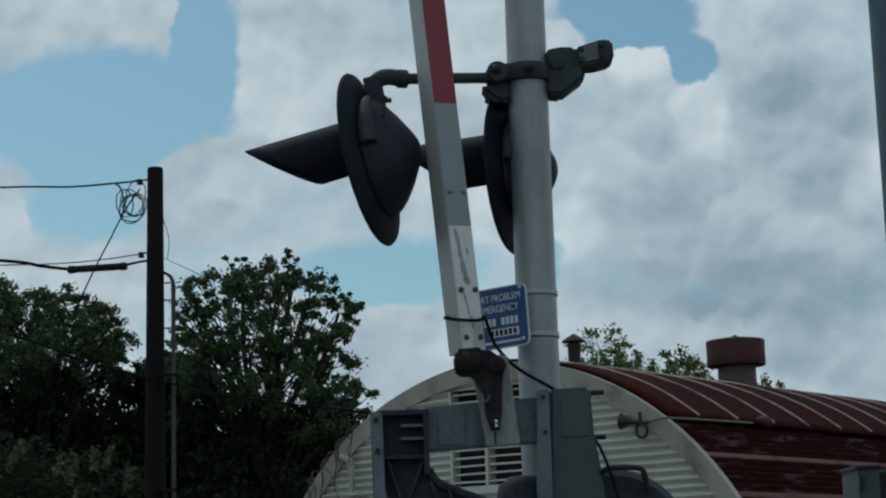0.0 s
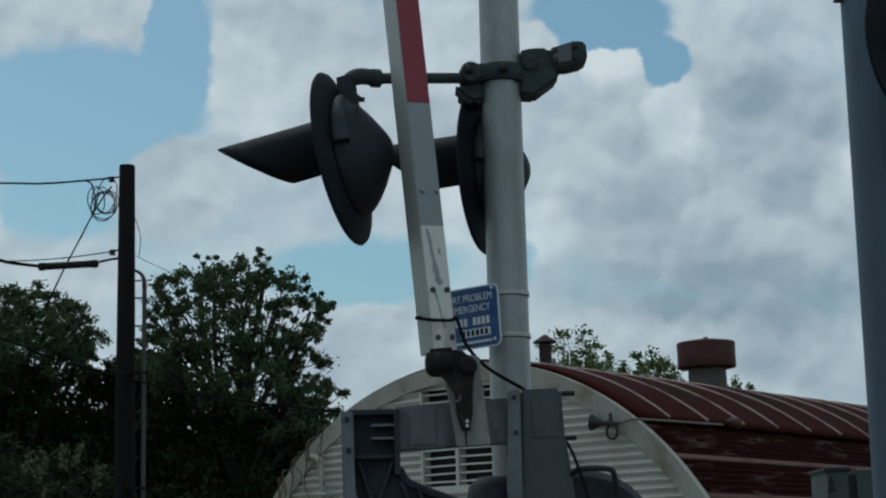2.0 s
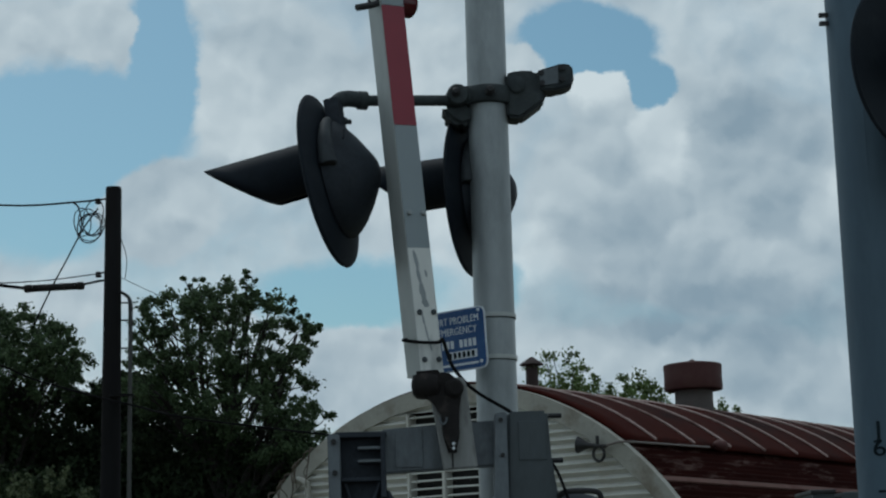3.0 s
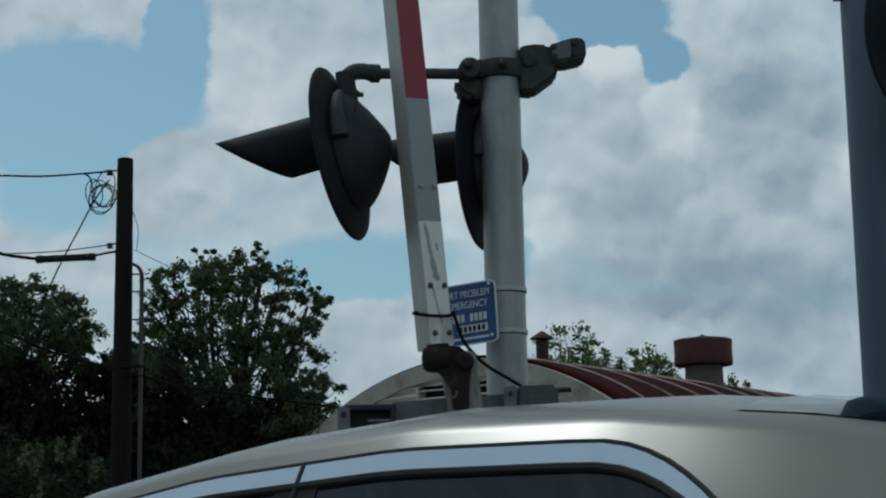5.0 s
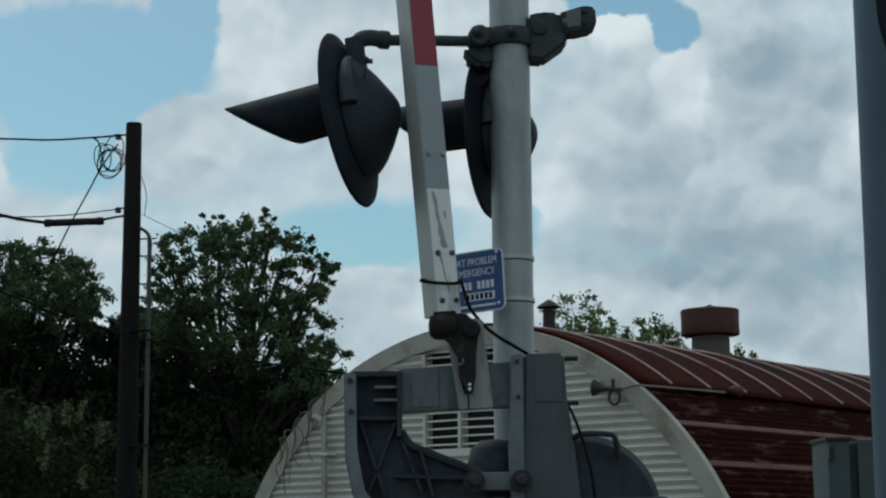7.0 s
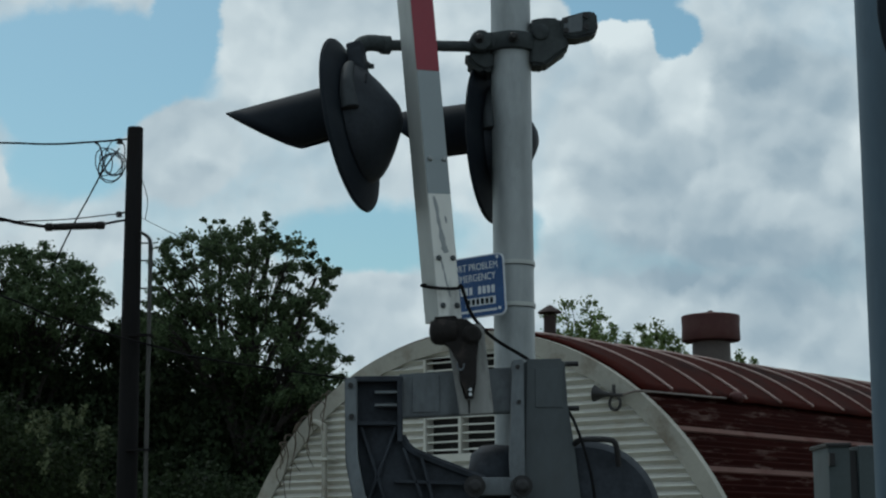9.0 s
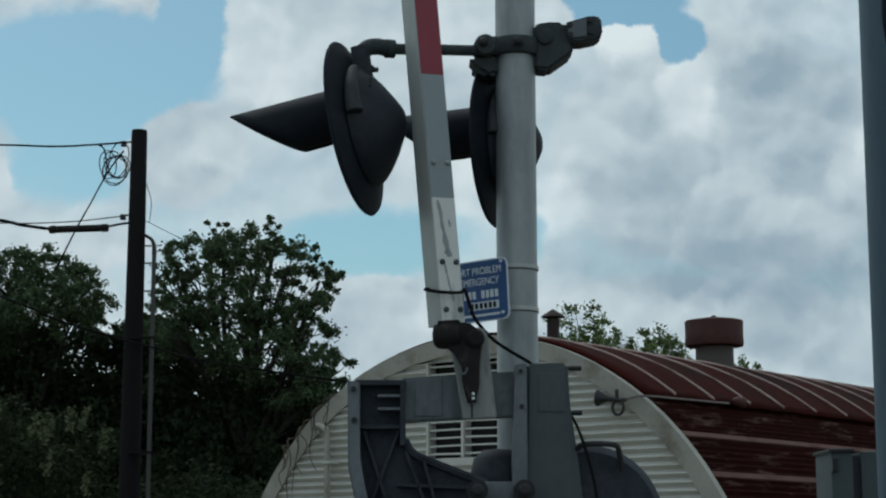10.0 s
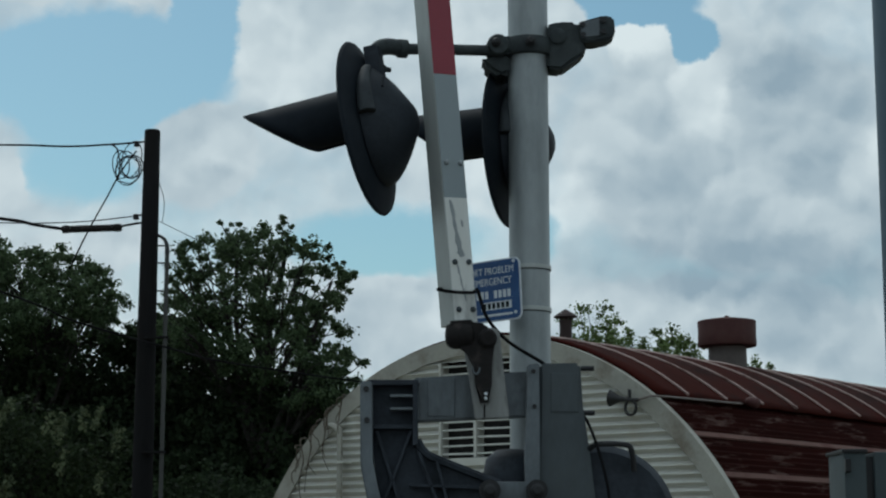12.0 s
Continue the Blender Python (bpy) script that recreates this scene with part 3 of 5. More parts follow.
def build_mast():
    part("pole", lathe([(0.0725, 0.04), (0.0725, 4.6)], 40), M_GALV, SIG, "", True)
    part("pole_cap", lathe([(0.076, 4.58), (0.076, 4.61), (0.05, 4.65), (0.01, 4.66)], 32), M_FITTING, SIG)
    part("base_casting", lathe([(0.22, 0.0), (0.22, 0.03), (0.12, 0.06), (0.095, 0.30), (0.085, 0.34)], 32), M_CASE, SIG, "", True)
    # clamp that carries the crossarm
    cl = part("clamp", lathe([(0.073, 3.033), (0.090, 3.036), (0.094, 3.045), (0.094, 3.086), (0.090, 3.096), (0.073, 3.099)], 40), M_FITTING, SIG, "dark grey cast clamp", True)
    for x, y in ((-0.118, -0.078), (0.004, -0.094)):
        part("clamp_bolt", lathe([(0.019, 0), (0.019, 0.012), (0.013, 0.014), (0.013, 0.026), (0.009, 0.030)], 10, m=aim((x, y, 3.068), (x * 0.4, -1, 0))), M_BOLT, cl)
    part("ear", lathe([(0.0, -0.055), (0.034, -0.052), (0.040, -0.04), (0.040, 0.045), (0.034, 0.055), (0.0, 0.055)], 20, m=aim((-0.115, -0.03, 3.062), (0.1, -1, 0))), M_FITTING, cl, "", True)
    part("web", extrude([(-0.13, 3.09), (-0.06, 3.10), (-0.05, 3.035), (-0.12, 3.03)], -0.07, 0.0, 0.01), M_FITTING, cl, "", True)
    part("under_hub", extrude([(-0.165, 3.035), (-0.06, 3.04), (-0.06, 2.965), (-0.10, 2.95), (-0.14, 2.975), (-0.168, 3.005)], -0.05, 0.10, 0.016), M_FITTING, cl, "", True)
    part("crossarm", tube([(-0.10, -0.035, 3.050), (-0.30, -0.125, 3.028), (-0.49, -0.21, 3.006)], 0.0195, 18), M_FITTING, SIG, "", True)
    part("elbow", tube(curve_pts([(-0.455, -0.196, 3.010), (-0.50, -0.214, 3.013), (-0.535, -0.222, 3.003), (-0.553, -0.226, 2.972), (-0.554, -0.228, 2.925)], 6), 0.029, 18), M_FITTING, SIG, "", True)
    part("elbow_collar", tube([(-0.440, -0.190, 3.011), (-0.468, -0.201, 3.010)], 0.033, 18), M_FITTING, SIG, "", True)
    part("lamp_nut", lathe([(0.036, 0), (0.040, 0.004), (0.040, 0.016), (0.034, 0.02)], 12, m=pose(-0.545, -0.23, 2.918)), M_FITTING, SIG)
    part("nut_lever", box(-0.545, -0.492, -0.245, -0.225, 2.915, 2.93, 0.005), M_FITTING, SIG)
    part("drop_pipe", tube([(-0.09, 0.02, 3.03), (-0.07, 0.20, 3.035)], 0.042, 16), M_FITTING, SIG, "", True)
    # junction box on the other side of the clamp
    jb = part("junction_box", extrude([(0.064, 3.145), (0.111, 3.158), (0.171, 3.156), (0.19, 3.134), (0.210, 3.072), (0.204, 3.040), (0.118, 2.977), (0.066, 2.982)], -0.05, 0.06, 0.010), M_FITTING, SIG, "dark cast junction box", True)
    part("terminal_block", extrude([(0.177, 3.149), (0.272, 3.177), (0.308, 3.169), (0.313, 3.108), (0.296, 3.088), (0.227, 3.072), (0.188, 3.079)], -0.066, 0.03, 0.007), M_FITTING, jb, "", True)
    part("cover_plate", extrude([(0.186, 3.145), (0.256, 3.164), (0.256, 3.098), (0.190, 3.088)], -0.072, -0.066, 0.002), M_CAST, jb, "light grey cover plate")
    part("side_boss", lathe([(0.030, 0), (0.030, 0.012), (0.022, 0.018)], 14, m=aim((0.105, -0.05, 3.10), (0, -1, 0))), M_FITTING, jb, "", True)
    for x, z in ((0.196, 3.10), (0.194, 3.137), (0.268, 3.155), (0.268, 3.112)):
        part("screw", lathe([(0.010, 0), (0.010, 0.010)], 8, m=aim((x, -0.070, z), (0, -1, 0))), M_BOLT, jb)


build_mast()


def build_lamp(m):
    """A flashing-light unit, aimed along its z axis; y is up."""
    s = thing("flashing_light", "black round crossing light with a long visor, seen from behind", "signal lamp", m, "lamps on the crossarm")
    part("background", lathe([(0.14, -0.036), (0.21, -0.030), (0.25, -0.022), (0.285, -0.010), (0.303, -0.004), (0.308, 0.004), (0.303, 0.010), (0.285, 0.004), (0.12, -0.02)], 56, cap=False), M_BLACK, s, "black backing disc with a rolled rim", True)
    part("housing", lathe([(0.0, -0.180), (0.034, -0.178), (0.055, -0.168), (0.085, -0.150), (0.130, -0.122), (0.172, -0.090), (0.198, -0.064), (0.208, -0.048), (0.212, -0.034)], 48, cap=False), M_HOUSING, s, "dusty black rounded lamp housing", True)
    b2 = bmesh.new()
    n, m_ = 36, 9
    rows = []
    for j in range(m_):
        row = []
        for i in range(n + 1):
            a = -math.pi * 0.94 + 2 * math.pi * 0.94 * i / n
            ln = 0.18 + 0.262 * (0.5 + 0.5 * math.cos(a)) ** 0.85
            r = 0.093 + 0.003 * j / m_
            zz = -0.02 + (ln + 0.02) * j / (m_ - 1)
            row.append(b2.verts.new((r * math.sin(a), r * math.cos(a) + 0.062 - 0.045 * zz, zz)))
        rows.append(row)
    for a, b in zip(rows, rows[1:]):
        for i in range(n):
            b2.faces.new((a[i], a[i + 1], b[i + 1], b[i]))
    ob = part("visor", b2, M_BLACK, s, "long cut-away black visor", True)
    so = ob.modifiers.new("thick", "SOLIDIFY")
    so.thickness = 0.004
    part("lens", lathe([(0.0, -0.005), (0.06, 0.0), (0.095, -0.012)], 32, cap=False), M_LENS, s, "dark red lens", True)
    part("mount", box(-0.035, 0.035, 0.16, 0.285, -0.085, -0.03, 0.014), M_DKGREY, s, "", True)
    hood = [(0.203 * math.cos(radians(a)), 0.203 * math.sin(radians(a)), -0.046 - 0.010 * (76 - a) / 60) for a in range(72, -8, -8)]
    ph = part("sight_hood", tube(hood, 0.014, 14, taper=0.031), M_SIGHT, s, "paler dusty sighting tube", True)
    part("sight_hole", lathe([(0.0, 0.0), (0.026, 0.0), (0.026, 0.004)], 16, m=aim(tuple(Vector(hood[-1]) - (Vector(hood[-2]) - Vector(hood[-1])) * 0.02), Vector(hood[-1]) - Vector(hood[-2]))), M_VOID, ph, "dark open end")
    part("hinge_pin", tube([(0.15, 0.12, -0.118), (0.17, 0.085, -0.116)], 0.005, 6), M_BLACK, s)
    return s


def lamp_way(turn, dip):
    """The way in which a lamp looks: degrees away from the road's left, and down."""
    b, t = radians(turn), radians(dip)
    return Vector((-math.cos(b) * math.cos(t), math.sin(b) * math.cos(t), -math.sin(t)))


lamp1 = build_lamp(aim((-0.209, 6.0, 2.696), lamp_way(15.0, 8.8)))
lamp2 = copy_thing(lamp1, aim((0.293, 6.46, 2.742), lamp_way(18.0, 0.5)))


# blue emergency sign, banded to the mast
def build_sign():
    m = pose(0.232, 6.15, 2.152, 90, 0, 0) @ pose(0, 0, 0, 0, 0, 2.5) @ pose(0, 0, 0, 0, -36, 0)
    s = thing("emergency_sign", "blue metal emergency notice with white lettering, tilted", "sign", m)
    def rounded(x0, x1, y0, y1, r, z0, z1):
        pts = []
        for cx, cy, a0 in ((x1 - r, y1 - r, 0), (x0 + r, y1 - r, 90), (x0 + r, y0 + r, 180), (x1 - r, y0 + r, 270)):
            pts += [(cx + r * math.cos(radians(a0 + 18 * k)), cy + r * math.sin(radians(a0 + 18 * k))) for k in range(6)]
        return extrude(pts, -z1, -z0, m=pose(0, 0, 0, -90, 0, 0) @ Matrix.Scale(1, 4))

    part("rim", rounded(-0.195, 0.112, -0.110, 0.108, 0.024, -0.002, 0.002), M_WHITE, s, "white edge line")
    part("face", rounded(-0.190, 0.107, -0.105, 0.103, 0.020, 0.0022, 0.0036), M_BLUE, s)
    z = 0.0042
    letters("lettering", "REPORT PROBLEM", 0.036, M_WHITE, s, pose(-0.030, 0.068, z), 0.0006, 0.80)
    letters("lettering", "OR EMERGENCY", 0.036, M_WHITE, s, pose(-0.030, 0.030, z), 0.0006, 0.80)
    for k in range(11):
        if k not in (2, 6):
            part("print_bar", box(-0.13 + 0.0187 * k, -0.117 + 0.0187 * k, -0.028, -0.001, 0.0034, 0.0044), M_WHITE, s, "white printed mark")
    part("label_plate", box(-0.055, 0.072, -0.068, -0.040, 0.0034, 0.0042), M_WHITE, s, "white plate")
    for k in range(6):
        part("plate_mark", box(-0.046 + 0.019 * k, -0.034 + 0.019 * k, -0.064, -0.044, 0.0043, 0.005), M_INK, s)
    part("small_print", box(-0.13, 0.075, -0.091, -0.083, 0.0034, 0.0042), M_WHITE, s, "fine white print")
    for x, y in ((0.088, 0.095), (0.088, -0.085)):
        part("rivet", lathe([(0.006, 0), (0.006, 0.004)], 8, m=pose(x, y, 0.003)), M_WHITE, s)
    for z in (2.246, 2.096):
        k = thing("mast_band", "thin steel strap round the mast", "strap", pose(MX, MY, 0), "straps of the notice")
        part("strap", lathe([(0.0727, z - 0.008), (0.0775, z - 0.007), (0.0775, z + 0.007), (0.0727, z + 0.008)], 36, cap=False), M_ALU, k, "", True)
        part("buckle", box(-0.092, -0.045, -0.075, -0.045, z - 0.010, z + 0.010, 0.003), M_ALU, k)
        part("strap_edge", lathe([(0.0727, z - 0.0105), (0.0760, z - 0.0105), (0.0760, z - 0.008), (0.0727, z - 0.008)], 36, cap=False), M_DKGREY, k)


build_sign()


# ---------------------------------------------------------------- gate arm
def build_gate_arm():
    psi = 31
    m = pose(0.1065, 5.95, 2.001, 0, -4.75, 0) @ pose(0, 0, 0, 0, 0, psi)
    g = thing("crossing_barrier", "raised crossing gate arm with red and white sheeting", "barrier arm", m)
    w, d, top = 0.048, 0.042, 3.6
    part("beam", box(-w, w, -d, d, 0.0, top, 0.004), M_ALU, g, "dull aluminium box beam", True)
    part("chipped_face", box(-w + 0.004, w - 0.004, -d - 0.0025, -d + 0.002, 0.006, 0.434), M_ARMPAINT, g, "chipped white paint over grey metal")
    z, red = 0.434, False
    while z < top - 0.2:
        part("sheeting", box(-w + 0.003, w - 0.003, -d - 0.003, -d + 0.001, z, min(z + 0.434, top) - 0.002), M_RED if red else M_SILVER, g, "dark red reflective strip" if red else "grey-white reflective strip")
        z, red = z + 0.434, not red
    for z in (0.050, 0.212, 0.556):
        for x in (-0.026, 0.030):
            part("bolt", lathe([(0.010, 0), (0.010, 0.006), (0.006, 0.011)], 8, m=aim((x, -d - 0.002, z), (0, -1, 0))), M_GALV if z > 0.5 else M_CASE, g)
    rnd = random.Random(8)
    for cx, cz, rw, rh in ((-0.018, 0.392, 0.009, 0.036), (-0.012, 0.335, 0.007, 0.030), (-0.004, 0.280, 0.011, 0.036), (0.002, 0.243, 0.013, 0.016), (0.016, 0.345, 0.004, 0.014), (-0.014, 0.190, 0.004, 0.02), (-0.005, 0.14, 0.003, 0.035), (0.004, 0.10, 0.004, 0.02)):
        chip = [(cx + rw * math.cos(a) * rnd.uniform(0.75, 1.25) - 0.15 * rh * math.sin(a), cz + rh * math.sin(a) * rnd.uniform(0.85, 1.15)) for a in [i * math.pi / 7 for i in range(14)]]
        part("bare_patch", extrude(chip, -d - 0.0034, -d - 0.002), M_GALV, g, "bare grey metal where paint has flaked")
    # arm light and its clip, higher up
    part("arm_light", lathe([(0.0, 0.0), (0.038, 0.004), (0.046, 0.02), (0.046, 0.07), (0.03, 0.085)], 20, m=aim((w - 0.01, 0.0, 1.33), (1, 0.2, 0))), M_LENS, g, "round red gate light", True)
    part("light_clip", tube([(-w - 0.005, -0.03, 1.31), (-w - 0.03, -0.03, 1.30), (-w - 0.09, -0.03, 1.285)], 0.012, 8), M_BOLT, g, "dark cable clip")
    part("clip_loop", tube([(-w - 0.02 + 0.02 * math.cos(a), -0.03, 1.33 + 0.03 * math.sin(a)) for a in [i * math.pi / 6 for i in range(13)]], 0.005, 6), M_BOLT, g)


build_gate_arm()


# ---------------------------------------------------------------- gate mechanism
GM = thing("gate_mechanism", "grey cast gate mechanism with motor case on the mast", "gate mechanism", pose(0, 6.0, 0))


def build_mechanism():
    # counterweight-side arm: a ribbed C-shaped casting
    cw = part("support_arm", extrude([(-0.195, 1.812), (-0.035, 1.818), (-0.035, 1.62), (-0.02, 1.585), (0.03, 1.555), (0.15, 1.50), (0.25, 1.47), (0.25, 1.38), (0.05, 1.37), (-0.10, 1.36), (-0.155, 1.42), (-0.18, 1.55)], -0.02, 0.02, 0.004), M_DKGREY, GM, "dark grey ribbed casting")
    part("flange", extrude([(-0.226, 1.812), (-0.185, 1.812), (-0.182, 1.55), (-0.160, 1.42), (-0.105, 1.36), (-0.125, 1.33), (-0.195, 1.40), (-0.222, 1.53)], -0.085, 0.06, 0.005), M_CAST, cw, "lighter grey outer flange")
    part("top_flange", box(-0.20, -0.03, -0.075, 0.05, 1.800, 1.818, 0.004), M_DKGREY, cw)
    part("side_rib", box(-0.050, -0.033, -0.075, 0.02, 1.60, 1.81, 0.004), M_DKGREY, cw)
    part("cross_rib", box(-0.185, -0.04, -0.06, 0.0, 1.655, 1.668, 0.003), M_DKGREY, cw)
    for z in (1.765, 1.722):
        part("short_rib", box(-0.125, -0.045, -0.07, 0.0, z - 0.004, z + 0.004), M_CAST, cw)
    for a, b in (((-0.17, 1.65), (-0.09, 1.40)), ((-0.055, 1.65), (-0.15, 1.40)), ((-0.03, 1.58), (0.03, 1.42)), ((-0.06, 1.47), (0.20, 1.46)), ((0.03, 1.55), (0.07, 1.40))):
        dx, dz = b[0] - a[0], b[1] - a[1]
        ln = math.hypot(dx, dz)
        part("diagonal_rib", box(0, ln, -0.05, 0.0, -0.005, 0.005, 0.002, m=pose(a[0], 0, a[1], 0, -math.degrees(math.atan2(dz, dx)), 0)), M_DKGREY, cw)
    part("lower_flange", tube(curve_pts([(-0.035, -0.03, 1.62), (-0.01, -0.03, 1.58), (0.04, -0.03, 1.553), (0.24, -0.03, 1.475)], 5), 0.014, 6), M_DKGREY, cw)
    for x, z in ((-0.205, 1.785), (-0.202, 1.682)):
        part("bolt", lathe([(0.010, 0), (0.010, 0.01)], 8, m=aim((x, -0.085, z), (0, -1, 0))), M_BOLT, cw)
    # horizontal channel between the two arms
    ch = part("channel", extrude([(-0.05, 1.828), (0.36, 1.852), (0.36, 1.699), (-0.05, 1.679)], -0.03, 0.03, 0.006), M_CAST, GM, "grey steel channel")
    part("channel_plate", box(0.0, 0.09, -0.036, -0.03, 1.70, 1.825, 0.002), M_CAST, ch)
    # casting that grips the foot of the barrier, and the worn, greasy lever plate under it
    lv = part("lever_plate", extrude([(0.150, 1.985), (0.225, 1.992), (0.240, 1.978), (0.250, 1.881), (0.272, 1.687), (0.158, 1.681), (0.139, 1.814), (0.120, 1.914)], -0.100, -0.076, 0.006), M_LEVER, GM, "pale greasy lever plate", True)
    sb = part("shear_bracket", extrude([(0.062, 2.010), (0.157, 2.016), (0.175, 1.990), (0.215, 1.986), (0.226, 1.96), (0.214, 1.87), (0.200, 1.80), (0.200, 1.725), (0.176, 1.725), (0.170, 1.80), (0.152, 1.86), (0.138, 1.914), (0.100, 1.914), (0.076, 1.930), (0.064, 1.960)], -0.128, -0.098, 0.012), M_RUSTCAST, GM, "dark rusted cast bracket", True)
    part("knuckle", lathe([(0.014, -0.050), (0.030, -0.046), (0.041, -0.034), (0.045, -0.015), (0.043, 0.02), (0.038, 0.040), (0.020, 0.050)], 20, m=aim((0.108, -0.105, 1.962), (1, -0.1, 0.03))), M_RUSTCAST, sb, "", True)
    part("ear", lathe([(0.022, -0.03), (0.032, -0.02), (0.032, 0.02), (0.022, 0.03)], 18, m=aim((0.196, -0.115, 1.950), (0.2, -1, 0))), M_RUSTCAST, sb, "", True)
    part("chain_loop", tube([(0.160 + 0.012 * math.cos(a), -0.134, 1.853 + 0.022 * math.sin(a)) for a in [math.pi + i * math.pi / 8 for i in range(9)]], 0.0035, 6), M_CAST, sb, "small steel ring", True)
    part("slot", box(0.181, 0.203, -0.132, -0.12, 1.738, 1.782, 0.002), M_VOID, sb, "black slot")
    part("grease_run", box(0.186, 0.191, -0.1025, -0.095, 1.690, 1.735), M_VOID, lv, "dark grease run")
    for z in (1.766, 1.751):
        part("pin", lathe([(0.0055, 0), (0.0055, 0.006)], 8, m=aim((0.192, -0.131, z), (0, -1, 0))), M_WHITE, sb)
    # upright case beside the mast
    cs = part("upright_case", extrude([(0.376, 1.875), (0.512, 1.877), (0.520, 1.72), (0.54, 1.58), (0.57, 1.30), (0.57, 1.05), (0.38, 1.05), (0.375, 1.5)], -0.06, 0.16, 0.010), M_CASE, GM, "light grey sheet-metal case", True)
    part("case_flange", extrude([(0.333, 1.868), (0.373, 1.873), (0.374, 1.05), (0.335, 1.05), (0.322, 1.55), (0.328, 1.70)], -0.085, -0.03, 0.004), M_CAST, cs, "paler side flange")
    part("cover_panel", box(0.412, 0.505, -0.064, -0.058, 1.712, 1.842, 0.003), M_CASE, cs)
    for x, z in ((0.352, 1.845), (0.355, 1.728)):
        part("bolt", lathe([(0.008, 0), (0.008, 0.008)], 8, m=aim((x, -0.085, z), (0, -1, 0))), M_BOLT, cs)
    for z in (1.866, 1.715):
        part("stud", tube([(0.52, 0.02, z), (0.565, 0.02, z)], 0.009, 8), M_BOLT, cs)
    # rounded motor housing and its grab handle
    mh = part("motor_housing", lathe([(0.0, -0.10), (0.17, -0.10), (0.235, -0.06), (0.255, 0.0), (0.255, 0.30), (0.23, 0.34), (0.0, 0.35)], 40, m=pose(0.578, 0.10, 1.35, 90, 0, 0) @ pose(0, 0, -0.2)), M_DKGREY, GM, "dark grey rounded motor housing", True)
    part("grab_handle", tube(curve_pts([(0.540, -0.06, 1.590), (0.565, -0.09, 1.603), (0.65, -0.09, 1.602), (0.675, -0.09, 1.585), (0.685, -0.07, 1.515)], 5), 0.010, 8), M_BOLT, mh, "black bent handle", True)
    part("case_body", box(0.20, 0.86, -0.05, 0.45, 0.95, 1.40, 0.03), M_CASE, GM, "", True)
    # shaft clamp in front of the mast and the counterweight dome
    part("dome", lathe([(0.0, 0.11), (0.05, 0.105), (0.085, 0.075), (0.10, 0.0), (0.10, -0.15)], 28, m=pose(0.285, 0.12, 1.49)), M_DKGREY, GM, "", True)
    part("shaft_clamp", box(0.22, 0.36, -0.09, -0.02, 1.42, 1.48, 0.012), M_CAST, GM, "", True)
    for x in (0.205, 0.36):
        part("clamp_nut", lathe([(0.036, 0), (0.036, 0.03), (0.022, 0.03), (0.022, 0.055), (0.012, 0.06)], 14, m=aim((x, -0.09, 1.45), (0, -1, 0))), M_BOLT, GM)


build_mechanism()


def build_gate_cables():
    c = thing("gate_cable", "black cable tied round the gate arm's foot", "cable")
    pts = [(0.045, 5.93, 2.125), (0.035, 5.88, 2.115), (0.09, 5.865, 2.105), (0.15, 5.895, 2.108), (0.165, 5.91, 2.12), (0.175, 5.90, 2.09), (0.20, 5.90, 2.02), (0.27, 5.95, 1.95), (0.385, 6.0, 1.885), (0.40, 6.02, 1.87)]
    part("cord", tube(curve_pts(pts, 6), 0.006, 8), M_CABLE, c, "", True)
    c = thing("motor_cable", "black cable running down to the motor housing", "cable")
    part("cord", tube(curve_pts([(0.515, 5.99, 1.72), (0.54, 5.92, 1.66), (0.572, 5.88, 1.55), (0.595, 5.87, 1.43), (0.605, 5.88, 1.25), (0.605, 5.90, 0.9)], 6), 0.0055, 8), M_CABLE, c, "", True)


build_gate_cables()


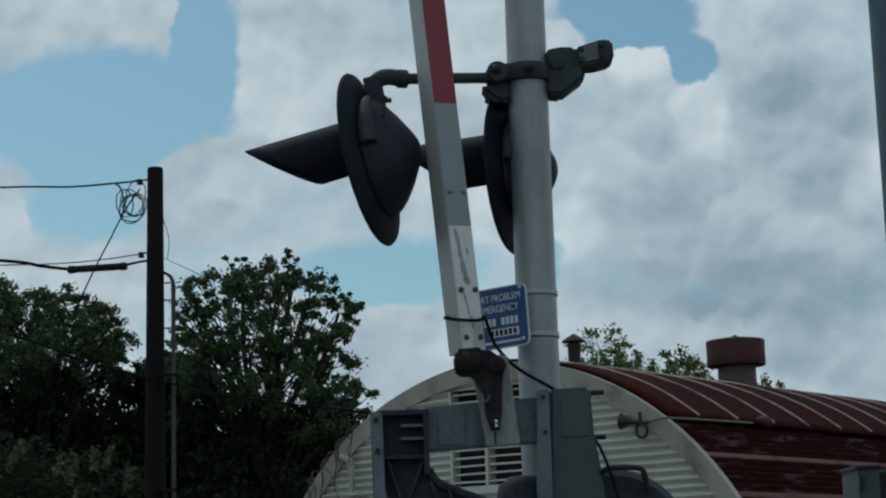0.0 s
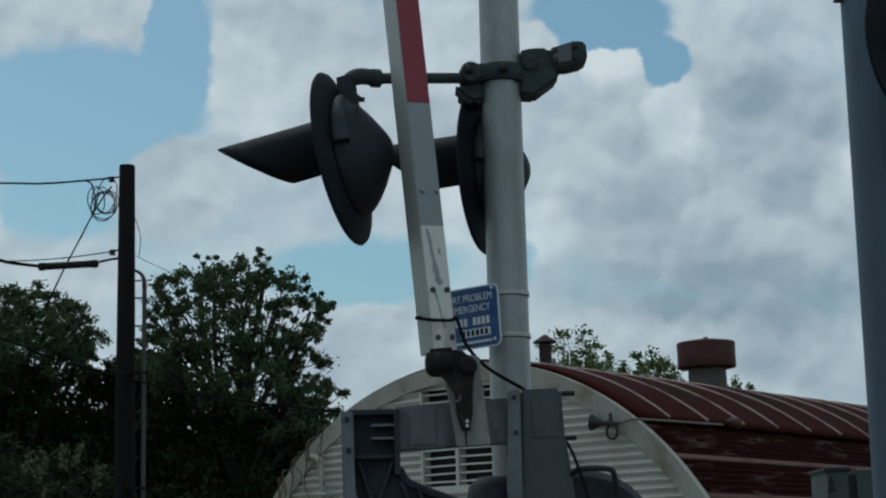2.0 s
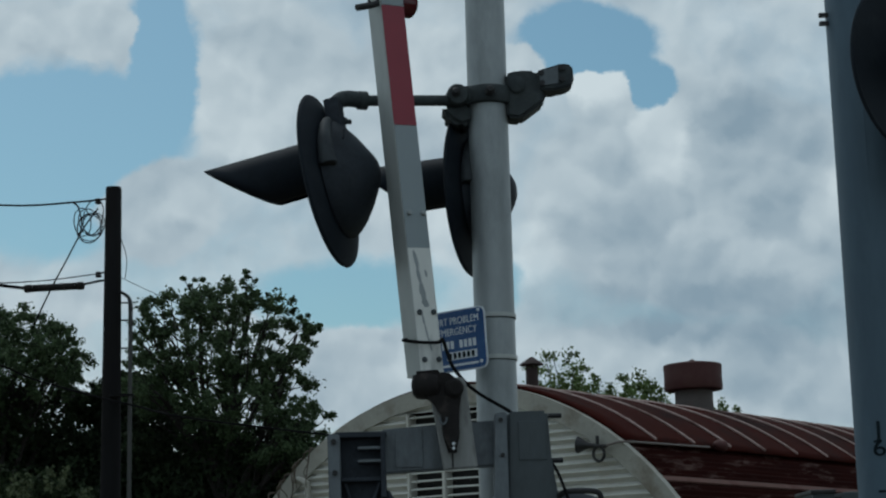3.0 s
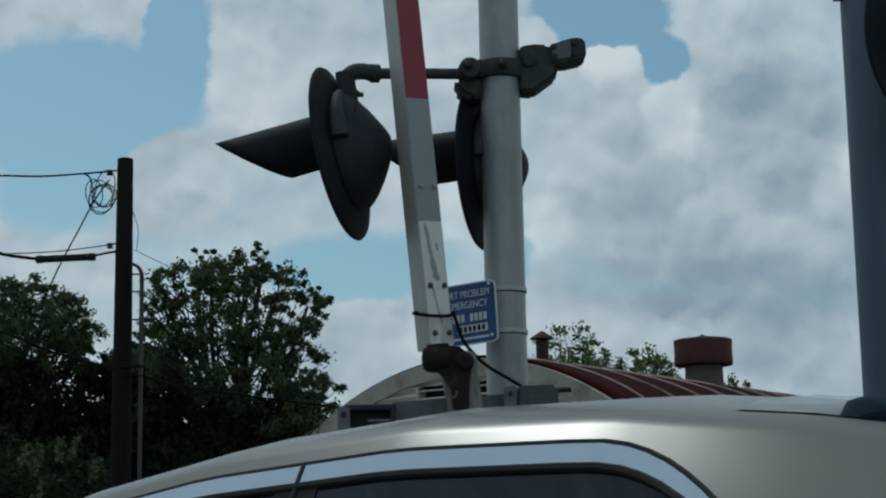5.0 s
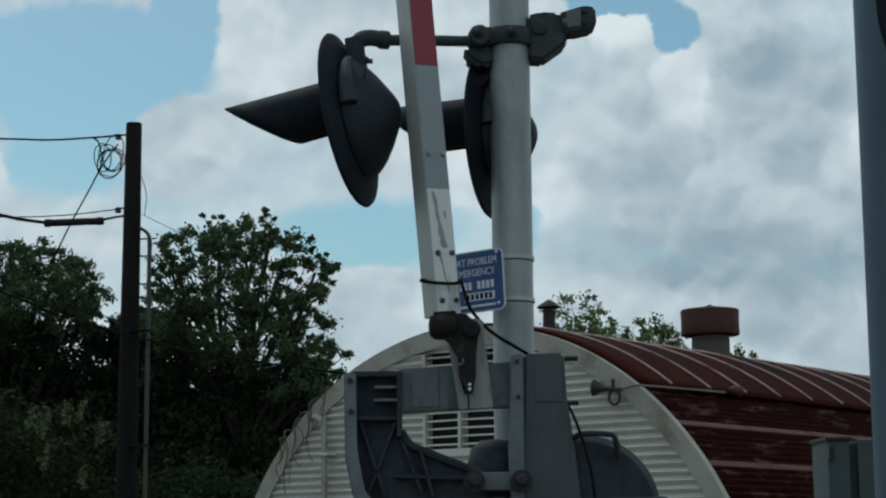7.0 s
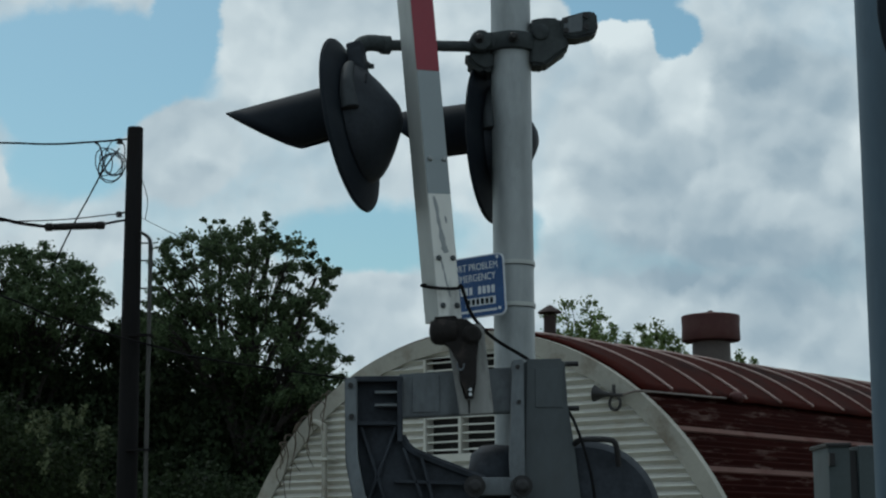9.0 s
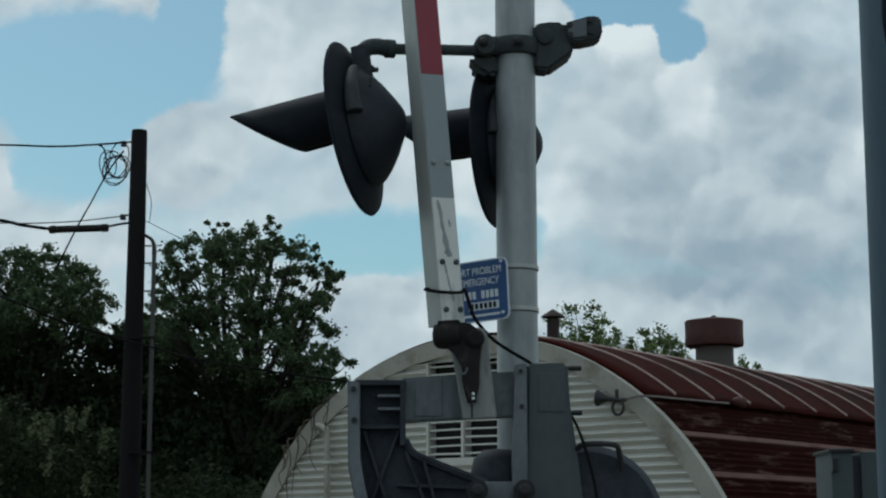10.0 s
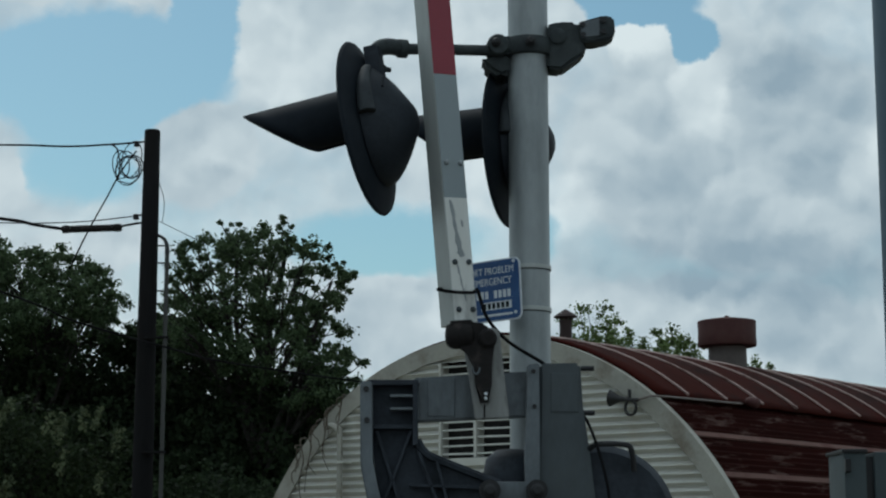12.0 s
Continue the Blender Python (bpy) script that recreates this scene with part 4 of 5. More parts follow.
# ---------------------------------------------------------------- large mast nearby
def build_large_mast():
    s = thing("cantilever_mast", "thick blue-grey aluminium mast with stencilled marks", "signal mast", pose(1.648, 5.8, 0))
    part("pole", lathe([(0.142, 0.05), (0.133, 5.2)], 48), M_POLE, s, "", True)
    part("base_plate", lathe([(0.26, 0.0), (0.26, 0.05), (0.16, 0.06), (0.15, 0.12)], 32), M_POLE, s)
    part("weld_seam", tube([(-0.062 + 0.004 * math.sin(k), -0.121 + 0.0008 * k / 3, 0.15 + 0.25 * k) for k in range(20)], 0.004, 6), M_POLE, s, "")
    for z in (3.19, 3.16):
        part("strap_end", box(-0.165, -0.125, -0.02, 0.0, z, z + 0.012), M_BOLT, s)
    for txt, z in (("J", 1.762), ("6", 1.702), ("-", 1.572)):
        letters("stencil", txt, 0.075, M_INK, s, pose(-0.0920, -0.1064, z, 0, 0, -40.8) @ pose(0, 0, 0, 90, 0, 0), 0.001, 1.35)
    lp = copy_thing(lamp1, aim((1.69, 5.42, 2.885), (0.55, -0.83, 0.0)))
    tagged(lp, "black round crossing light facing the road", "signal lamp", "lamps of the large mast")
    part("lamp_bracket", tube([(0.05, 0.0, 3.05), (0.07, -0.25, 3.05)], 0.03, 12), M_DKGREY, s)
    e = thing("equipment_case", "grey-green metal case with a latch beside the thick mast", "cabinet", pose(1.583, 6.8, 0))
    part("left_case", box(0.0, 0.085, -0.02, 0.25, 1.15, 1.632, 0.012), M_EQUIP, e, "", True)
    part("right_case", box(0.115, 0.50, -0.02, 0.25, 1.15, 1.628, 0.012), M_EQUIP, e, "", True)
    part("gasket", box(0.08, 0.12, 0.0, 0.23, 1.16, 1.61), M_BOLT, e)
    part("lid_lip", box(-0.008, 0.09, -0.03, 0.26, 1.622, 1.638, 0.006), M_BOLT, e)
    part("latch", box(0.0, 0.022, -0.045, -0.018, 1.55, 1.60, 0.004), M_BOLT, e)
    part("post", lathe([(0.06, 0.0), (0.06, 1.16)], 20, m=pose(0.25, 0.07, 0)), M_GALV, e, "", True)


M_EQUIP = mat("grey_green_paint", (0.044, 0.060, 0.066), 0.65, 0.0, 0.2, 4.0, 50, 0.05, (0.030, 0.041, 0.046), 0.35, 5.0)
build_large_mast()


# ---------------------------------------------------------------- utility pole and lines
def build_utility_pole():
    p = thing("utility_pole", "dark weathered wooden utility pole", "utility pole", pose(-3.975, 25, 0))
    part("pole", lathe([(0.155, -0.1), (0.142, 3.0), (0.125, 5.5), (0.113, 7.22), (0.105, 7.24)], 24), M_WOOD, p, "", True)
    for z, x in ((7.04, -0.22), (5.97, -0.2)):
        part("insulator_pin", tube([(-0.05, 0, z + 0.04), (x, 0, z + 0.02)], 0.014, 6), M_BOLT, p)
        part("insulator", lathe([(0.03, -0.04), (0.05, -0.03), (0.035, 0.0), (0.05, 0.03), (0.03, 0.04)], 12, m=pose(x, 0, z)), M_BOLT, p, "", True)
    for z in (5.55, 5.3, 4.9):
        part("step_bolt", tube([(0.08, -0.02, z), (0.22, -0.02, z)], 0.012, 6), M_BOLT, p)
    r = thing("riser_conduit", "grey metal riser conduit strapped beside the wooden pole", "conduit", pose(-3.69, 24.82, 0))
    part("pipe", lathe([(0.031, 0.0), (0.031, 5.42)], 14), M_RISER, r, "", True)
    part("weatherhead", tube(curve_pts([(0, 0, 5.40), (-0.005, 0, 5.52), (-0.05, 0.05, 5.62), (-0.16, 0.12, 5.70)], 5), 0.036, 10, taper=0.02), M_BOLT, r, "", True)
    for z in (4.2, 2.6, 1.0):
        part("strap", box(-0.28, 0.045, -0.045, 0.06, z, z + 0.03), M_WOOD, r)

    def line(name, label, pts, rad, n=8):
        t = thing(name, label, "cable")
        part("wire", tube(curve_pts(pts, n), rad, 6), M_CABLE, t)
        return t

    line("overhead_wire", "thin dark overhead wire to the pole's top", [(-14, 25.5, 7.25), (-9, 25.2, 7.03), (-6.15, 25, 7.02), (-5.2, 25, 7.0), (-4.6, 25, 7.03), (-4.19, 25, 7.06)], 0.014)
    t = line("coiled_wire", "loose coils of dark wire hanging from the pole", [(-4.55, 24.98, 7.02), (-4.47, 24.97, 6.95), (-4.42, 24.97, 6.7), (-4.46, 24.97, 6.52)], 0.013)
    rnd = random.Random(3)
    for k in range(6):
        cx, cz, rx, rz = -4.36 + rnd.uniform(-0.10, 0.12), 6.72 + rnd.uniform(-0.10, 0.10), rnd.uniform(0.07, 0.21), rnd.uniform(0.12, 0.27)
        tilt = rnd.uniform(-0.5, 0.5)
        pts = []
        for i in range(15):
            a = i * 2 * math.pi / 14 + rnd.uniform(-0.1, 0.1)
            x, z = rx * math.cos(a), rz * math.sin(a)
            pts.append((cx + x * math.cos(tilt) - z * math.sin(tilt), 24.96 + 0.015 * k, cz + x * math.sin(tilt) + z * math.cos(tilt)))
        part("coil", tube(pts, 0.008, 6), M_CABLE, t)
    part("tail", tube(curve_pts([(-4.19, 24.97, 6.93), (-4.33, 24.97, 6.74), (-4.46, 24.97, 6.52), (-4.62, 24.97, 6.2), (-4.85, 24.97, 5.75), (-5.1, 24.97, 5.2)], 5), 0.012, 6), M_CABLE, t)
    line("messenger_wire", "thin wire beside the splice case", [(-12, 25.3, 6.2), (-6.1, 25, 5.88), (-4.17, 25, 5.98)], 0.008)
    line("phone_cable", "thick dark telephone cable", [(-12, 25.3, 6.45), (-8, 25.1, 6.12), (-6.1, 25, 5.94), (-5.6, 25, 5.85), (-5.18, 25, 5.79)], 0.024)
    line("lead_cable", "dark cable from the splice case to the pole", [(-4.40, 25, 5.83), (-4.2, 25, 5.87), (-4.05, 24.95, 5.88)], 0.017)
    line("low_cable", "dark cable sagging before the trees", [(-12, 25.6, 6.9), (-6.06, 24.7, 4.87), (-5.0, 24.7, 4.45), (-3.64, 24.7, 4.06), (-2.4, 24.8, 3.8), (2.0, 27.0, 3.4)], 0.014)
    line("side_wire", "thin wire leaving the pole", [(-3.87, 25, 6.5), (-3.78, 25, 6.2), (-3.80, 25, 5.9)], 0.006)
    line("far_wire", "thin far wire beyond the pole", [(-3.86, 25, 5.92), (-3.5, 26, 5.85), (-2.9, 28, 5.8)], 0.005)
    s = thing("splice_case", "dark ribbed cable splice case hanging on the line", "cable splice", aim((-4.80, 25, 5.80), (1, 0, 0.035)))
    part("case", lathe([(0.02, -0.43), (0.05, -0.42), (0.058, -0.40), (0.058, -0.33), (0.050, -0.32), (0.050, 0.32), (0.058, 0.33), (0.058, 0.40), (0.05, 0.42), (0.02, 0.43)], 18), M_RUSTCAST, s, "", True)
    for k in range(9):
        part("rib", lathe([(0.050, -0.006), (0.056, -0.004), (0.056, 0.004), (0.050, 0.006)], 16, m=pose(0, 0, -0.28 + 0.07 * k)), M_RUSTCAST, s)
    for z in (-0.3, 0.3):
        part("hanger", tube([(-0.05, 0, z), (-0.12, 0, z)], 0.008, 6), M_BOLT, s)


build_utility_pole()


# ---------------------------------------------------------------- trees
def leaves_mesh(name, spots, per, size, seed, material, airy=False):
    """Many small folded leaves round the spots (x, y, z, radius)."""
    rg = np.random.default_rng(seed)
    S = np.repeat(np.array(spots), per, axis=0)
    n = len(S)
    d = rg.normal(size=(n, 3))
    d /= np.linalg.norm(d, axis=1)[:, None]
    c = S[:, :3] + d * (S[:, 3] * (np.minimum(np.abs(rg.normal(0, 0.55, n)), 1.05) if airy else rg.random(n) ** 0.45))[:, None] * np.array([1.0, 1.0, 0.8])
    a = rg.normal(size=(n, 3))
    a /= np.linalg.norm(a, axis=1)[:, None]
    b = np.cross(a, rg.normal(size=(n, 3)))
    b /= np.linalg.norm(b, axis=1)[:, None]
    up = np.cross(a, b)
    ln = size * rg.uniform(0.6, 1.3, n)[:, None]
    wd = ln * rg.uniform(0.28, 0.42, n)[:, None]
    v = np.stack([c - a * ln * 0.5, c + b * wd + up * wd * 0.3, c + a * ln * 0.5, c - b * wd + up * wd * 0.3], axis=1).reshape(-1, 3)
    me = bpy.data.meshes.new(name)
    i = np.arange(n) * 4
    f = np.concatenate([np.stack([i, i + 1, i + 2], 1), np.stack([i, i + 2, i + 3], 1)])
    me.from_pydata(v.tolist(), [], f.tolist())
    me.materials.append(material)
    return me


def tree(label, x, y, trunk_r, fork, lumps, clusters, per, size, seed, material=None, base=0.0, name="tree", limbs=40, spread=(0.28, 0.5), deep=0.3):
    """Trunk, limbs and a crown made of lumps (dx, z, half width, half height)."""
    rnd = random.Random(seed)
    t = thing(name, label, "tree" if name == "tree" else "shrub", pose(x, y, 0))
    spots = []
    area = [lw * lh for _, _, lw, lh in lumps]
    for _ in range(clusters):
        n, (dx, z, lw, lh) = rnd.choices(list(enumerate(lumps)), area)[0]
        while True:
            p = Vector((rnd.uniform(-1, 1), rnd.uniform(-1, 1), rnd.uniform(-1, 1)))
            if 0.35 < p.length < 1:
                break
        r = rnd.uniform(*spread) * min(1, lw)
        spots.append((dx + p.x * lw, p.y * (lw * 0.6 + deep), z + p.z * lh, r, n))
    bm = tube([(0, 0, -0.1), (rnd.uniform(-0.05, 0.05), 0, fork * 0.5), (rnd.uniform(-0.1, 0.1), 0, fork)], trunk_r, 10, taper=trunk_r * 0.7)
    hubs = []
    for dx, z, lw, lh in lumps:
        start = Vector((0, 0, fork * rnd.uniform(0.75, 1.0)))
        hub = Vector((dx * 0.85, rnd.uniform(-0.4, 0.4), z - lh * 0.4))
        mid = start.lerp(hub, 0.5) + Vector((rnd.uniform(-0.25, 0.25), rnd.uniform(-0.2, 0.2), rnd.uniform(0.0, 0.3)))
        bm = tube(curve_pts([start, mid, hub], 4), trunk_r * 0.42, 6, bm, taper=0.03)
        hubs.append((mid, hub))
    for s in rnd.sample(spots, min(limbs, len(spots))):
        e = Vector(s[:3])
        mid, hub = hubs[s[4]]
        o = mid.lerp(hub, rnd.random())
        m2 = o.lerp(e, 0.5) + Vector((rnd.uniform(-0.15, 0.15), rnd.uniform(-0.15, 0.15), rnd.uniform(-0.1, 0.15)))
        bm = tube(curve_pts([o, m2, e], 3), 0.022, 4, bm, taper=0.006)
    spots = [s[:4] for s in spots]
    part("trunk", bm, M_BARK, t, "", True)
    ob = new("crown", leaves_mesh("crown", spots, per, size, seed, material or M_LEAF, material in (None, M_LEAF3)))
    ob.parent = t
    return t


tree("broad dark green oak with gaps in its crown", -3.0, 32, 0.15, 3.0,
     [(0.0, 6.62, 0.75, 0.45), (-0.9, 6.5, 0.6, 0.42), (0.75, 6.4, 0.6, 0.45), (-1.4, 6.0, 0.45, 0.5), (1.15, 5.9, 0.5, 0.45), (-0.2, 5.7, 1.1, 0.5), (0.95, 5.3, 0.65, 0.4),
      (1.38, 4.6, 0.5, 0.4), (-1.3, 5.2, 0.7, 0.6), (0.1, 4.7, 1.2, 0.5), (1.2, 4.0, 0.8, 0.5), (0.5, 6.98, 0.28, 0.24), (1.45, 6.25, 0.28, 0.22), (-0.55, 6.95, 0.3, 0.2)], 560, 120, 0.066, 11, limbs=170, spread=(0.14, 0.36), deep=1.3)
# undergrowth and thicket: shade under the crowns is in the leaf colour
tree("green undergrowth tree below the oak, shade in its leaf colour", -3.1, 32.6, 0.12, 1.4,
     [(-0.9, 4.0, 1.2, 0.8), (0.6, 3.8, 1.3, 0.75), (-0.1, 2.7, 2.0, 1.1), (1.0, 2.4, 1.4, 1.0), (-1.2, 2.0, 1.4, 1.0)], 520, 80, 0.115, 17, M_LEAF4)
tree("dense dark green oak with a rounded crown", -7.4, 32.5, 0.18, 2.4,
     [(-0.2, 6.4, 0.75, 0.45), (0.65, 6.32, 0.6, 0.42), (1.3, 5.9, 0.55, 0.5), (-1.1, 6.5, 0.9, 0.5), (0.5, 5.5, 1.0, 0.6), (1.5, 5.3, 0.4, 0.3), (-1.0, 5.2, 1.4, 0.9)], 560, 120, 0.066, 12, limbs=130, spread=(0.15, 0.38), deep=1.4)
tree("green undergrowth tree below the rounded oak, shade in its leaf colour", -7.0, 33.2, 0.14, 1.6,
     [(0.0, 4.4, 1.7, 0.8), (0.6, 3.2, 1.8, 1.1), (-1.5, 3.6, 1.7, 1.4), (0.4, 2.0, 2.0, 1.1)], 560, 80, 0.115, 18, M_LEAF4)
tree("green tree filling in behind the wooden pole, leaves coloured as shaded", -5.0, 34, 0.14, 2.0,
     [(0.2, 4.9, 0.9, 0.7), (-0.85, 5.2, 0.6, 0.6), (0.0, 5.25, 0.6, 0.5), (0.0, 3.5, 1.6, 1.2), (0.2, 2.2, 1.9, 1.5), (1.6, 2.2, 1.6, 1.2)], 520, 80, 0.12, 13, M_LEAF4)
tree("green tree in the thicket, its shade put into the leaf colour", -1.9, 35, 0.14, 1.6,
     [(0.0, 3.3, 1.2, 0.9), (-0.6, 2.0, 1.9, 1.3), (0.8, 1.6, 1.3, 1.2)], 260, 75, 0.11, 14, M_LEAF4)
tree("tree closing the thicket behind the oaks, leaves coloured as shaded", -6.6, 37.5, 0.14, 1.6,
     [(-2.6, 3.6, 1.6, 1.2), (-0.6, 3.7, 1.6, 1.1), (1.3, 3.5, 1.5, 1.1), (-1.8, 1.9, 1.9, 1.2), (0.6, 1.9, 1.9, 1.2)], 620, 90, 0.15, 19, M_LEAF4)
# shrub whose leaf colour carries shade; only the tips stay pale
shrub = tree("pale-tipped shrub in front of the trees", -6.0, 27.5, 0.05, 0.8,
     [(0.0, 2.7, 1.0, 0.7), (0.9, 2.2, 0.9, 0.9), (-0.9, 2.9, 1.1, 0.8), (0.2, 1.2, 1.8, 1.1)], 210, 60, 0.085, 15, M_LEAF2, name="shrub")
rnd = random.Random(31)
sprigs = []
for k in range(14):
    sx, sz = rnd.uniform(-0.7, 1.75), rnd.uniform(1.7, 3.3)
    sprigs += [(sx + 0.02 * i + rnd.uniform(-0.03, 0.03), -1.3 + rnd.uniform(-0.1, 0.1), sz + 0.07 * i, 0.07) for i in range(5)]
ob = new("young_foliage", leaves_mesh("young_foliage", sprigs, 9, 0.075, 300, M_LEAF5))
ob.parent = shrub
tagged(ob, "pale green young leaf tips on the shrub", kind="stuff")
tree("shrub under the trees, their shade put into its leaf colour", -3.4, 29.0, 0.05, 0.8,
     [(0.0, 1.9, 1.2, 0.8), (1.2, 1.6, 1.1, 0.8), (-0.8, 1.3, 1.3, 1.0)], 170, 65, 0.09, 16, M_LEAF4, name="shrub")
for k, (tx, tz, tw, sd) in enumerate(((3.8, 6.05, 0.95, 21), (5.5, 5.6, 0.8, 22), (7.7, 5.05, 0.6, 23), (4.75, 5.75, 0.8, 24), (6.4, 5.15, 0.7, 25))):
    tree("light green sparse tree behind the hut", tx, 40 + k * 0.6, 0.10, 2.5,
         [(0.0, tz, tw, 0.75), (-0.3, tz - 1.0, tw * 1.2, 0.9), (0.3, tz - 2.0, tw * 1.3, 1.0)], 200, 70, 0.078, sd, M_LEAF3, limbs=80, spread=(0.18, 0.36))


# ---------------------------------------------------------------- passing car
def keyed(rows, x):
    """A smooth value between (x, value) rows, from high x to low."""
    if x >= rows[0][0]:
        return rows[0][1]
    for (xa, va), (xb, vb) in zip(rows, rows[1:]):
        if x >= xb:
            t = (xa - x) / (xa - xb)
            return va + (vb - va) * t
    return rows[-1][1]


TOP = [(2.36, 0.66), (2.28, 0.76), (2.0, 0.87), (1.6, 0.97), (1.38, 1.04), (1.05, 1.19), (0.72, 1.325), (0.40, 1.420), (0.05, 1.480), (-0.35, 1.508), (-0.7, 1.502), (-1.0, 1.470), (-1.25, 1.428), (-1.45, 1.375), (-1.7, 1.285), (-1.92, 1.200), (-2.10, 1.155), (-2.36, 1.125), (-2.44, 1.02), (-2.47, 0.72)]
WAIST = [(2.36, 0.66), (2.2, 0.78), (1.8, 0.86), (1.0, 0.90), (-1.2, 0.91), (-2.0, 0.86), (-2.36, 0.78), (-2.47, 0.70)]
ROOFW = [(2.36, 0.50), (1.6, 0.66), (1.05, 0.70), (0.45, 0.64), (0.0, 0.62), (-0.9, 0.62), (-1.4, 0.60), (-2.0, 0.62), (-2.4, 0.62)]


def car_section(x):
    zt, wb, wr = keyed(TOP, x), keyed(WAIST, x), keyed(ROOFW, x)
    cabin = max(0.0, min(1.0, (zt - 1.02) / 0.30))
    drop = 0.03 + 0.05 * cabin
    zb = min(0.98, zt - drop - 0.05)
    return [(0.0, zt), (0.4 * wr, zt - 0.008), (0.72 * wr, zt - 0.026), (0.90 * wr, zt - 0.026 - 0.4 * (drop - 0.02)), (wr, zt - drop), (wb - 0.03, zb), (wb, zb - 0.05), (wb + 0.012, 0.62), (wb - 0.02, 0.34), (wb - 0.12, 0.20)]


def car_point(x, i, t=0.0, out=0.0, side=1):
    """A point of the car's skin between the corners i and i + 1 of its section."""
    s = car_section(x)
    (ya, za), (yb, zb) = s[i], s[min(i + 1, 9)]
    n = Vector((zb - za, ya - yb))
    n = -n.normalized() if n.length > 1e-6 else Vector((0, 1))
    if n.y < 0 and i < 4:
        n = -n
    if n.x < 0 and i >= 4:
        n = -n
    return Vector((x, side * (ya + (yb - ya) * t + n.x * out), za + (zb - za) * t + n.y * out))


def skin_patch(xs, ts, i, out, side):
    """A patch of the skin, lifted by out; ts: (low, high) as functions of x."""
    bm = bmesh.new()
    rows = []
    for x in xs:
        lo, hi = ts(x)
        rows.append([bm.verts.new(car_point(x, i, lo + (hi - lo) * k / 3, out, side)) for k in range(4)])
    for a, b in zip(rows, rows[1:]):
        for k in range(3):
            bm.faces.new((a[k], a[k + 1], b[k + 1], b[k]))
    return bm


def steps(a, b, n):
    return [a + (b - a) * k / n for k in range(n + 1)]


